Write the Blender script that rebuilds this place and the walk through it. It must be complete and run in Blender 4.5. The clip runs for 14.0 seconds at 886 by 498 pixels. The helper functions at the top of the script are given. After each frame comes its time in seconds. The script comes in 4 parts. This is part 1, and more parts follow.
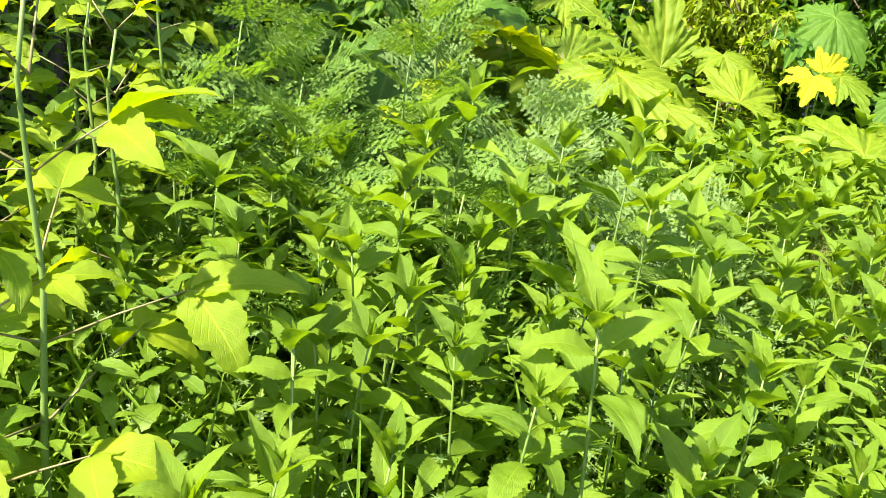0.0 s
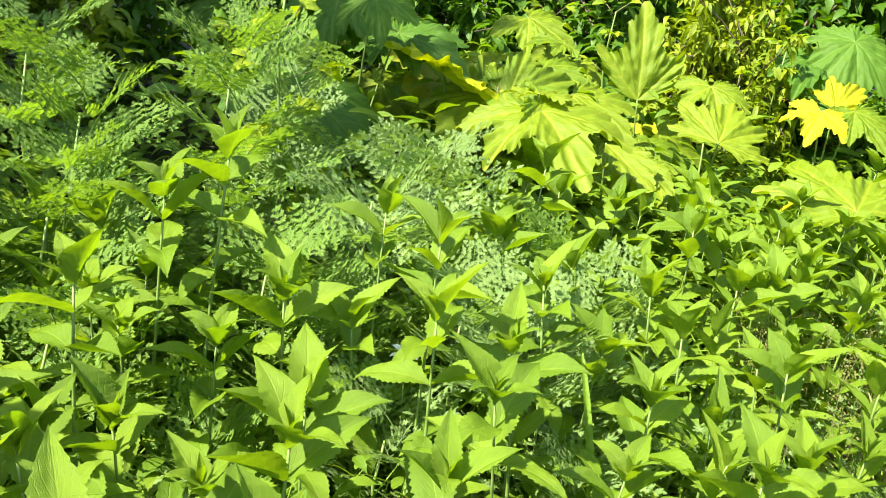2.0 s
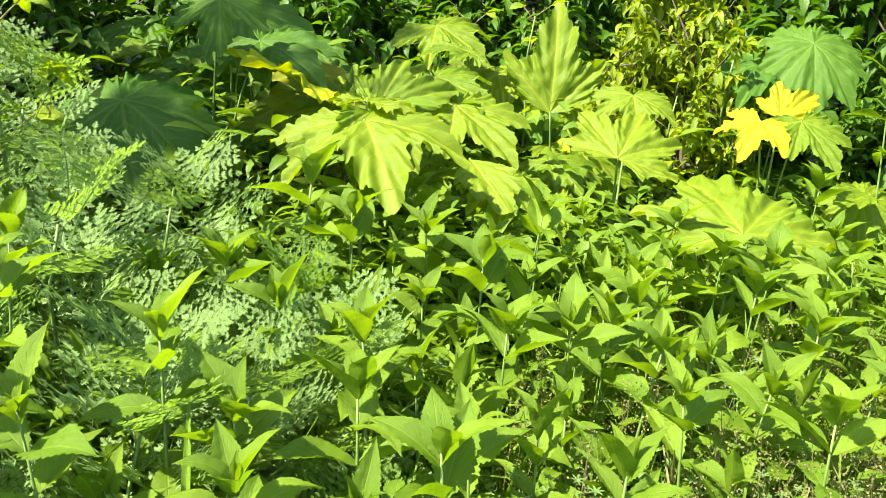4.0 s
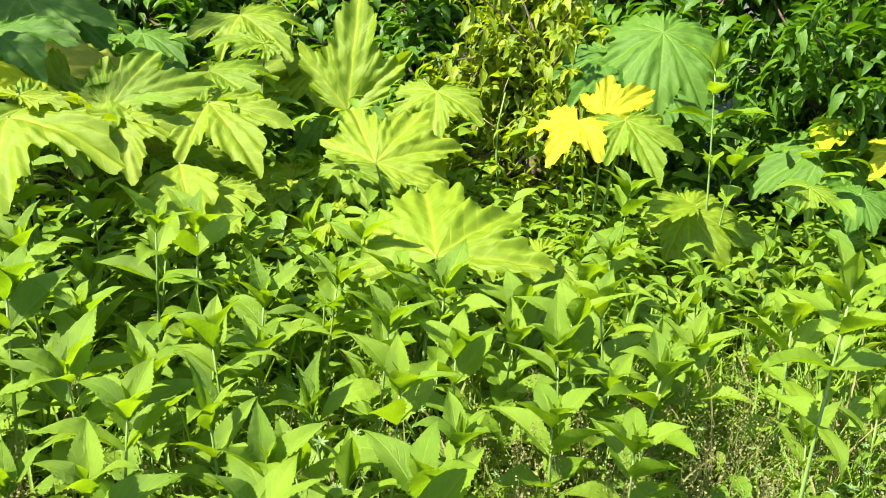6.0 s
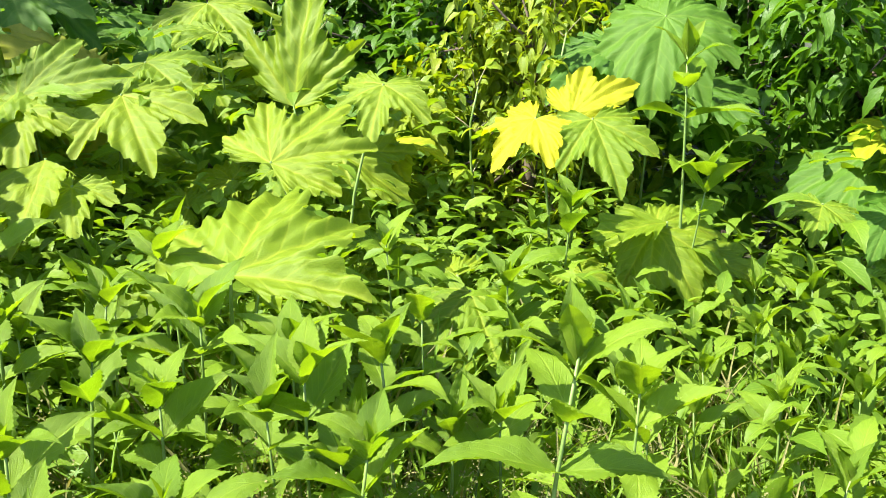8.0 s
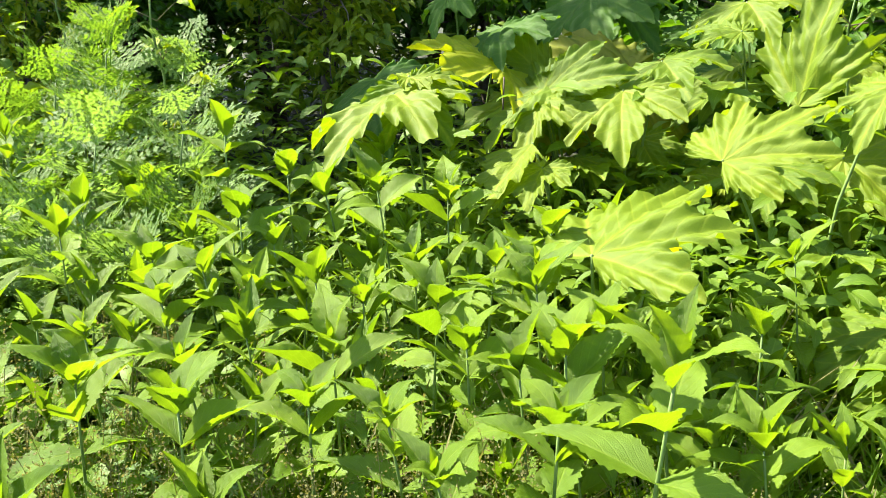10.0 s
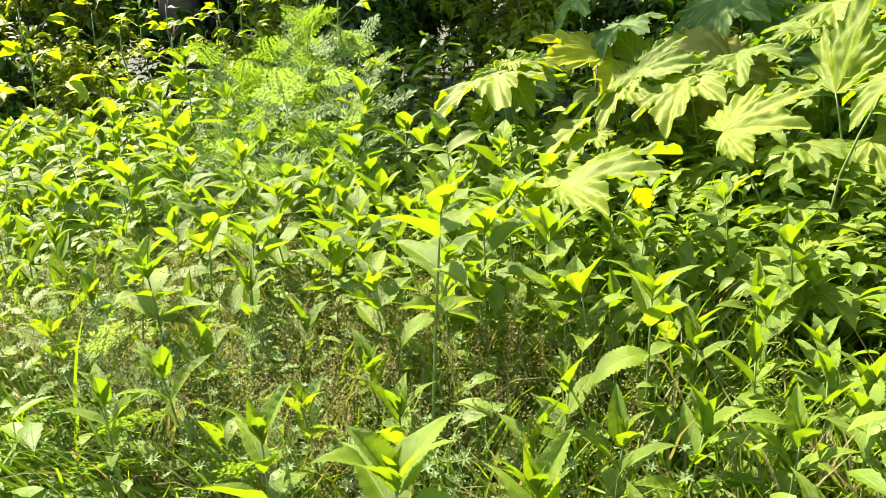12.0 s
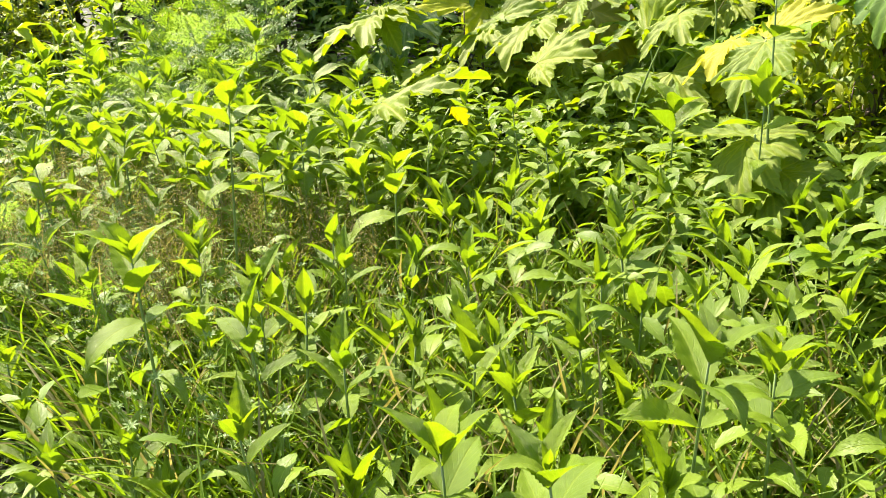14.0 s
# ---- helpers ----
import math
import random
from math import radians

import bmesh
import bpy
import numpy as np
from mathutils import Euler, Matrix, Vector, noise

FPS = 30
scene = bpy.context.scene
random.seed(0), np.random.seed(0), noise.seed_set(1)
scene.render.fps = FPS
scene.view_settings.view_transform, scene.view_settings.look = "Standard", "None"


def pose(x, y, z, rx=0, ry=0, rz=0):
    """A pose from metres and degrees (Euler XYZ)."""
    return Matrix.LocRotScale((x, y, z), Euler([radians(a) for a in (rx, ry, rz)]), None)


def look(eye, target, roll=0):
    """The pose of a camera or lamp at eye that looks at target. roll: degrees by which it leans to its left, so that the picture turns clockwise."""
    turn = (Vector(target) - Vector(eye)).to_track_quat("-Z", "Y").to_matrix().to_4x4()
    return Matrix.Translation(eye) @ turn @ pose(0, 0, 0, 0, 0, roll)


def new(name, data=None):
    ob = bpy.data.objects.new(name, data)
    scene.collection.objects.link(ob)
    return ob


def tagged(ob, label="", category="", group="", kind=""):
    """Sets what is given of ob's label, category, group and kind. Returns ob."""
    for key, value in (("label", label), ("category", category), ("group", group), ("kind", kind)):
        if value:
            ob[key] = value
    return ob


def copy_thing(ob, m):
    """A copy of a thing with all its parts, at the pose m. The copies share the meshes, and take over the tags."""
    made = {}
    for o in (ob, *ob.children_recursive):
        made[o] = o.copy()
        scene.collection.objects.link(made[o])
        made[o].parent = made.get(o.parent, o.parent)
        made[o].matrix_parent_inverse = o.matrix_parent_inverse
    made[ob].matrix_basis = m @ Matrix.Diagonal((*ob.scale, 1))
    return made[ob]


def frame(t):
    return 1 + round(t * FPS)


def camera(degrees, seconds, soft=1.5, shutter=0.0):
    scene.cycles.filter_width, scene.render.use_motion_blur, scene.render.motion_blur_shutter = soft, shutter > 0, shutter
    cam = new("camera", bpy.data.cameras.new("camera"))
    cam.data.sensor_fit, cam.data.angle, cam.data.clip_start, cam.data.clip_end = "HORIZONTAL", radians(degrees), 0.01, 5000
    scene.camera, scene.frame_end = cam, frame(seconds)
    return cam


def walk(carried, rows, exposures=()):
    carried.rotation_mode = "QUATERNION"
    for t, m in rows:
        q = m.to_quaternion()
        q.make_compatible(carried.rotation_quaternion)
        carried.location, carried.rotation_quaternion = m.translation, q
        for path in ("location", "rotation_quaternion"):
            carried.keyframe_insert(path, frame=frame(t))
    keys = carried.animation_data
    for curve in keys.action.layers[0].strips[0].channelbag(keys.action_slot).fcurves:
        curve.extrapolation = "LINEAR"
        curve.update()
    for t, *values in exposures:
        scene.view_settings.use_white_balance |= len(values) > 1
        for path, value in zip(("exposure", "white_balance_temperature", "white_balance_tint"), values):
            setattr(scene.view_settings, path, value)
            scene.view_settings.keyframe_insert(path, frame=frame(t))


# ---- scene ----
cam = camera(54.5, 14.0, soft=0.55)
PATH = [
    (0, (0.026, 0.007, 1.543), (0.081, 1.875, 0.831), 6.9),
    (0.5, (0.274, 0.128, 1.571), (0.304, 2.004, 0.877), 6.7),
    (1, (0.435, 0.272, 1.572), (0.389, 2.152, 0.891), 6.2),
    (1.5, (0.548, 0.499, 1.578), (0.451, 2.377, 0.898), 6.1),
    (2, (0.683, 0.656, 1.547), (0.555, 2.535, 0.875), 5.7),
    (2.2, (0.762, 0.700, 1.533), (0.625, 2.582, 0.871), 5.6),
    (4.3, (1.586, 1.267, 1.452), (1.268, 3.143, 0.835), 3.6),
    (4.5, (1.693, 1.331, 1.443), (1.372, 3.206, 0.824), 3.5),
    (5, (1.965, 1.432, 1.482), (1.616, 3.302, 0.863), 3.1),
    (5.5, (2.144, 1.574, 1.447), (1.767, 3.439, 0.829), 3.2),
    (6, (2.335, 1.777, 1.440), (1.935, 3.638, 0.825), 3.3),
    (6.5, (2.502, 1.940, 1.428), (2.079, 3.796, 0.813), 3.2),
    (7, (2.686, 2.082, 1.408), (2.194, 3.919, 0.790), 2.9),
    (7.5, (2.821, 2.221, 1.389), (2.178, 4.009, 0.765), 2.4),
    (8, (2.931, 2.372, 1.390), (2.180, 4.117, 0.765), 2.0),
    (8.5, (2.957, 2.507, 1.357), (2.003, 4.147, 0.725), 1.1),
    (9, (3.065, 2.602, 1.353), (1.730, 3.951, 0.718), -1.3),
    (9.2, (3.117, 2.618, 1.359), (1.661, 3.837, 0.730), -1.8),
    (11.3, (4.034, 2.937, 1.389), (2.136, 3.189, 0.810), -3.4),
    (11.5, (4.140, 2.976, 1.378), (2.236, 3.193, 0.805), -3.4),
    (12, (4.395, 3.121, 1.372), (2.486, 3.274, 0.798), -3.6),
    (12.5, (4.671, 3.331, 1.332), (2.764, 3.462, 0.742), -3.6),
    (13, (4.883, 3.436, 1.330), (2.978, 3.562, 0.732), -3.6),
    (13.5, (5.007, 3.497, 1.289), (3.106, 3.619, 0.680), -3.5),
    (14, (5.107, 3.631, 1.299), (3.221, 3.775, 0.651), -3.6),
]
walk(cam, [(t, look(eye, target, roll)) for t, eye, target, roll in PATH], [(0, 1.97, 6900, 11), (7, 1.97, 6600, 10), (9.2, 1.98, 6500, 10), (11.3, 2.12, 6900, 21), (14, 2.0, 7000, 25)])

# ---- world and sun ----
SUN_AZ, SUN_EL = 128.0, 52.0   # degrees left of +y, above the horizon
world = bpy.data.worlds.new("sky")
scene.world = world
world.use_nodes = True
wn = world.node_tree
sky = wn.nodes.new("ShaderNodeTexSky")
sky.sky_type, sky.sun_disc = "NISHITA", False
sky.sun_elevation, sky.sun_rotation = radians(SUN_EL), radians(-SUN_AZ)
wn.nodes["Background"].inputs["Strength"].default_value = 0.12
wn.links.new(sky.outputs["Color"], wn.nodes["Background"].inputs["Color"])
sun = new("sun", bpy.data.lights.new("sun", "SUN"))
sun.data.energy, sun.data.angle, sun.data.color = 5.0, radians(0.53), (1.0, 0.95, 0.84)
sun_from = Vector((-math.sin(radians(SUN_AZ)) * math.cos(radians(SUN_EL)), math.cos(radians(SUN_AZ)) * math.cos(radians(SUN_EL)), math.sin(radians(SUN_EL))))
sun.matrix_world = look(sun_from * 40, (0, 0, 0))


# ---- materials ----
def nodes_of(name):
    m = bpy.data.materials.new(name)
    m.use_nodes = True
    t = m.node_tree
    t.nodes.clear()
    return m, t, t.nodes.new("ShaderNodeOutputMaterial")


def leaf_material(name, dark, light, glow, gloss=0.42, veins=9.0, vein_mix=0.35, by_island=False, through_light=0.42, patch=6.0):
    """Leaf: two-tone blade, pale midrib and side veins, light coming through from behind, waxy gloss."""
    m, t, out = nodes_of(name)
    new_node, link = t.nodes.new, t.links.new
    uv = new_node("ShaderNodeUVMap")
    sep = new_node("ShaderNodeSeparateXYZ")
    link(uv.outputs["UV"], sep.inputs[0])

    def calc(op, a, b=None, c=None):
        n = new_node("ShaderNodeMath")
        n.operation = op
        for k, v in enumerate((a, b, c)):
            if v is None:
                continue
            if isinstance(v, (int, float)):
                n.inputs[k].default_value = v
            else:
                link(v, n.inputs[k])
        return n.outputs[0]

    across = calc("ABSOLUTE", calc("SUBTRACT", sep.outputs["X"], 0.5))
    rib = calc("SMOOTH_MAX", calc("SUBTRACT", 1.0, calc("MULTIPLY", across, 26.0)), 0.0, 0.1)
    slant = calc("SUBTRACT", sep.outputs["Y"], calc("MULTIPLY", across, 0.75))
    wave = calc("PINGPONG", calc("MULTIPLY", slant, veins), 0.5)
    side = calc("SMOOTH_MAX", calc("SUBTRACT", 1.0, calc("MULTIPLY", wave, 9.0)), 0.0, 0.1)
    vein = calc("MINIMUM", calc("ADD", rib, calc("MULTIPLY", side, 0.55)), 1.0)
    if by_island:
        rnd = new_node("ShaderNodeNewGeometry").outputs["Random Per Island"]
    else:
        rnd = new_node("ShaderNodeObjectInfo").outputs["Random"]
    tex = new_node("ShaderNodeTexCoord")
    blotch = new_node("ShaderNodeTexNoise")
    blotch.inputs["Scale"].default_value, blotch.inputs["Detail"].default_value = patch, 4.0
    link(tex.outputs["Object"], blotch.inputs["Vector"])
    grain = new_node("ShaderNodeTexNoise")
    grain.inputs["Scale"].default_value, grain.inputs["Detail"].default_value = 140.0, 3.0
    link(tex.outputs["Object"], grain.inputs["Vector"])
    f = calc("ADD", calc("MULTIPLY", rnd, 0.6), calc("MULTIPLY", blotch.outputs["Fac"], 0.4))
    mix = new_node("ShaderNodeMix")
    mix.data_type = "RGBA"
    link(f, mix.inputs["Factor"])
    mix.inputs["A"].default_value, mix.inputs["B"].default_value = (*dark, 1), (*light, 1)
    pale = new_node("ShaderNodeMix")
    pale.data_type = "RGBA"
    link(calc("MULTIPLY", vein, vein_mix), pale.inputs["Factor"])
    link(mix.outputs["Result"], pale.inputs["A"])
    pale.inputs["B"].default_value = (light[0] * 1.5 + 0.04, light[1] * 1.3 + 0.04, light[2] * 1.6 + 0.02, 1)
    speck = new_node("ShaderNodeMix")
    speck.data_type, speck.blend_type = "RGBA", "MULTIPLY"
    speck.inputs["Factor"].default_value = 0.35
    link(pale.outputs["Result"], speck.inputs["A"])
    link(grain.outputs["Fac"], speck.inputs["B"])
    gain = new_node("ShaderNodeMix")
    gain.data_type, gain.blend_type = "RGBA", "MULTIPLY"
    gain.inputs["Factor"].default_value = 1.0
    link(speck.outputs["Result"], gain.inputs["A"])
    gain.inputs["B"].default_value = (1.2, 1.2, 1.2, 1)
    bump = new_node("ShaderNodeBump")
    bump.inputs["Strength"].default_value, bump.inputs["Distance"].default_value = 0.9, 0.0028
    link(calc("SUBTRACT", calc("MULTIPLY", grain.outputs["Fac"], 0.6), calc("MULTIPLY", vein, 0.35)), bump.inputs["Height"])
    body = new_node("ShaderNodeBsdfPrincipled")
    link(gain.outputs["Result"], body.inputs["Base Color"])
    link(bump.outputs["Normal"], body.inputs["Normal"])
    body.inputs["Roughness"].default_value = gloss
    body.inputs["Specular IOR Level"].default_value = 0.34
    shine = new_node("ShaderNodeBsdfTranslucent")
    warm = new_node("ShaderNodeMix")
    warm.data_type, warm.blend_type = "RGBA", "MULTIPLY"
    warm.inputs["Factor"].default_value = 1.0
    link(gain.outputs["Result"], warm.inputs["A"])
    warm.inputs["B"].default_value = (*glow, 1)
    link(warm.outputs["Result"], shine.inputs["Color"])
    both = new_node("ShaderNodeMixShader")
    both.inputs[0].default_value = through_light
    link(body.outputs[0], both.inputs[1])
    link(shine.outputs[0], both.inputs[2])
    link(both.outputs[0], out.inputs["Surface"])
    return m


def plain_material(name, a, b, scale, rough=0.8, bump_size=0.004, detail=6.0):
    m, t, out = nodes_of(name)
    new_node, link = t.nodes.new, t.links.new
    tex = new_node("ShaderNodeTexCoord")
    n1, n2 = new_node("ShaderNodeTexNoise"), new_node("ShaderNodeTexNoise")
    n1.inputs["Scale"].default_value, n1.inputs["Detail"].default_value = scale, detail
    n2.inputs["Scale"].default_value, n2.inputs["Detail"].default_value = scale * 9, 4.0
    for n in (n1, n2):
        link(tex.outputs["Object"], n.inputs["Vector"])
    ramp = new_node("ShaderNodeValToRGB")
    ramp.color_ramp.elements[0].position, ramp.color_ramp.elements[1].position = 0.35, 0.68
    ramp.color_ramp.elements[0].color, ramp.color_ramp.elements[1].color = (*a, 1), (*b, 1)
    add = new_node("ShaderNodeMath")
    add.operation = "MULTIPLY_ADD"
    link(n2.outputs["Fac"], add.inputs[0])
    add.inputs[1].default_value = 0.35
    sub = new_node("ShaderNodeMath")
    sub.operation = "MULTIPLY"
    link(n1.outputs["Fac"], sub.inputs[0])
    sub.inputs[1].default_value = 0.65
    link(sub.outputs[0], add.inputs[2])
    link(add.outputs[0], ramp.inputs["Fac"])
    bump = new_node("ShaderNodeBump")
    bump.inputs["Strength"].default_value, bump.inputs["Distance"].default_value = 0.8, bump_size
    link(add.outputs[0], bump.inputs["Height"])
    body = new_node("ShaderNodeBsdfPrincipled")
    link(ramp.outputs["Color"], body.inputs["Base Color"])
    link(bump.outputs["Normal"], body.inputs["Normal"])
    body.inputs["Roughness"].default_value = rough
    link(body.outputs[0], out.inputs["Surface"])
    return m


GLOW = (1.6, 1.55, 0.35)
M_SUN = leaf_material("sunflower_leaf", (0.085, 0.175, 0.010), (0.20, 0.31, 0.018), GLOW, 0.42, 8.0, 0.24)
M_BUD = leaf_material("young_leaf", (0.12, 0.22, 0.010), (0.20, 0.32, 0.014), GLOW, 0.5)
M_HOG = leaf_material("hogweed_leaf", (0.10, 0.19, 0.006), (0.20, 0.27, 0.008), GLOW, 0.58, 8.0, 0.42, patch=9.0)
M_HOG_YELLOW = leaf_material("yellowing_leaf", (0.28, 0.33, 0.006), (0.48, 0.45, 0.010), (1.2, 1.2, 0.3), 0.6, 8.0, 0.3, patch=14.0)
M_HOG_OLIVE = leaf_material("fading_leaf", (0.14, 0.20, 0.010), (0.23, 0.25, 0.015), (1.3, 1.2, 0.3), 0.6, 8.0, 0.35, patch=14.0)
M_HOG_LIME = leaf_material("lime_leaf", (0.25, 0.34, 0.008), (0.42, 0.44, 0.010), GLOW, 0.6, 8.0, 0.35, patch=14.0)
# hogweed leaf with the shade of the wood edge painted into its colour
M_HOG_SHADED = leaf_material("shaded_hogweed_leaf", (0.045, 0.13, 0.008), (0.085, 0.185, 0.012), GLOW, 0.62, 8.0, 0.4, patch=9.0)
M_FERN = leaf_material("feathery_leaf", (0.09, 0.20, 0.025), (0.18, 0.30, 0.05), GLOW, 0.42, by_island=True)
M_FERN_GREY = leaf_material("greyish_feathery_leaf", (0.15, 0.265, 0.07), (0.25, 0.37, 0.115), (1.4, 1.45, 0.5), 0.40, by_island=True)
M_MAPLE = leaf_material("maple_leaf", (0.14, 0.25, 0.010), (0.29, 0.37, 0.012), GLOW, 0.45)
# dark foliage, its colour lowered further to include shade under the trees
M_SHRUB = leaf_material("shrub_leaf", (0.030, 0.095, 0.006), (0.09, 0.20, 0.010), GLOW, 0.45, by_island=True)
M_SHRUB_YELLOW = leaf_material("yellow_green_shrub_leaf", (0.08, 0.16, 0.008), (0.27, 0.33, 0.012), GLOW, 0.45, by_island=True)
M_UNDER = leaf_material("undergrowth_leaf", (0.07, 0.16, 0.010), (0.18, 0.28, 0.018), GLOW, 0.5, by_island=True)
M_GRASS = leaf_material("grass_blade", (0.09, 0.19, 0.010), (0.19, 0.30, 0.02), GLOW, 0.5, 1.0, 0.2, by_island=True)
M_PANICLE = leaf_material("grass_seed_head", (0.17, 0.18, 0.05), (0.31, 0.29, 0.12), (1.2, 1.1, 0.6), 0.7, 1.0, 0.0, by_island=True)
M_STEM = plain_material("green_stem", (0.09, 0.16, 0.025), (0.17, 0.25, 0.06), 30, 0.55, 0.001)
M_STEM_RED = plain_material("reddish_stem", (0.14, 0.13, 0.05), (0.24, 0.20, 0.09), 25, 0.55, 0.001)
M_BARK = plain_material("bark", (0.05, 0.035, 0.022), (0.13, 0.10, 0.07), 9, 0.9, 0.01)
M_SOIL = plain_material("soil", (0.018, 0.020, 0.007), (0.045, 0.055, 0.016), 5, 0.95, 0.02)
M_WHITE = plain_material("white_head", (0.62, 0.63, 0.55), (0.8, 0.8, 0.76), 60, 0.6, 0.001)


# ---- mesh helpers ----
def rot(rx=0.0, ry=0.0, rz=0.0):
    return np.array(Euler([radians(a) for a in (rx, ry, rz)]).to_matrix())


def ground_z(x, y):
    return 0.03 - 0.045 * min(max(x, -4.0), 9.0) + 0.02 * math.sin(1.7 * x + 0.6) * math.cos(1.3 * y)


class Geo:
    """A growing mesh: points, faces and a UV per point."""

    def __init__(self):
        self.v, self.f, self.uv, self.n = [], [], [], 0

    def add(self, piece, turn=None, at=(0, 0, 0), size=1.0):
        v, f, uv = piece
        v = v * size
        if turn is not None:
            v = v @ turn.T
        self.v.append(v + np.array(at, float))
        self.uv.append(uv)
        n = self.n
        self.f.extend([tuple(i + n for i in q) for q in f])
        self.n += len(v)
        return self

    def piece(self):
        return np.concatenate(self.v), self.f, np.concatenate(self.uv)


def mesh_of(name, piece, material, smooth=True):
    v, f, uv = piece
    me = bpy.data.meshes.new(name)
    me.from_pydata(v.tolist(), [], f)
    layer = me.uv_layers.new(name="UVMap")
    loops = np.empty(len(me.loops), dtype=np.int32)
    me.loops.foreach_get("vertex_index", loops)
    layer.data.foreach_set("uv", np.asarray(uv, dtype=np.float32)[loops].ravel())
    if smooth:
        me.polygons.foreach_set("use_smooth", np.ones(len(me.polygons), dtype=bool))
    me.materials.append(material)
    return me


def part(name, me, parent, m=None, label=""):
    ob = new(name, me)
    ob.parent = parent
    if m is not None:
        ob.matrix_basis = m
    if label:
        tagged(ob, label)
    return ob


def ribbon(rows, across, width, teeth=0.0, fold=0.15, droop=40.0, tip_curl=0.0, twist=0.0, ripple=0.0, seed=0, quilt=0.0):
    """A leaf blade 1 long from the origin along +y, facing +z. width(t): half width along it."""
    rng = random.Random(seed)
    v, uv, f = [], [], []
    y = z = 0.0
    a = 0.0
    step = 1.0 / rows
    for i in range(rows + 1):
        t = i / rows
        w = max(width(t), 0.0015)
        saw = 1.0 + (teeth if i % 2 else -teeth) * (0 if i in (0, rows) else 1)
        ang = -radians(droop) * t - radians(tip_curl) * t ** 3
        for j in range(across + 1):
            u = -1.0 + 2.0 * j / across
            edge = abs(u) == 1.0
            x = u * w * (saw if edge else 1.0)
            lift = fold * abs(u) * w + quilt * math.sin(44 * (t - 0.35 * abs(u))) * abs(u) * (1.2 - abs(u)) + ripple * w * math.sin(9 * t + 2.5 * u + seed) * abs(u)
            tw = radians(twist) * t
            v.append((x * math.cos(tw), y - lift * math.sin(ang) - (0.012 if edge and i % 2 and teeth else 0), z + lift * math.cos(ang) + x * math.sin(tw)))
            uv.append((0.5 + 0.5 * u, t))
        y += step * math.cos(ang)
        z += step * math.sin(ang)
    k = across + 1
    for i in range(rows):
        for j in range(across):
            f.append((i * k + j, i * k + j + 1, (i + 1) * k + j + 1, (i + 1) * k + j))
    return np.array(v), f, np.array(uv)


def tube(points, radii, sides=6):
    v, f, uv = [], [], []
    pts = [Vector(p) for p in points]
    for i, p in enumerate(pts):
        d = (pts[min(i + 1, len(pts) - 1)] - pts[max(i - 1, 0)]).normalized()
        a = d.orthogonal().normalized()
        b = d.cross(a)
        for k in range(sides):
            c = 2 * math.pi * k / sides
            q = p + (a * math.cos(c) + b * math.sin(c)) * radii[i]
            v.append(tuple(q))
            uv.append((k / sides, i / max(1, len(pts) - 1)))
    for i in range(len(pts) - 1):
        for k in range(sides):
            f.append((i * sides + k, i * sides + (k + 1) % sides, (i + 1) * sides + (k + 1) % sides, (i + 1) * sides + k))
    f.append(tuple(range(sides))[::-1])
    f.append(tuple((len(pts) - 1) * sides + k for k in range(sides)))
    return np.array(v), f, np.array(uv)


def ovate(t):
    if t < 0.36:
        return 0.20 * math.sin(0.5 * math.pi * t / 0.36) ** 0.9 + 0.008 * (1 - t)
    return 0.20 * math.cos(0.5 * math.pi * (t - 0.36) / 0.64) ** 1.2 + 0.002


def lance(t):
    return 0.16 * math.sin(math.pi * t ** 0.75) ** 1.1 + 0.01 * (1 - t)


def spoon(t):
    return 0.27 * math.sin(math.pi * t ** 0.9) ** 0.9 + 0.01


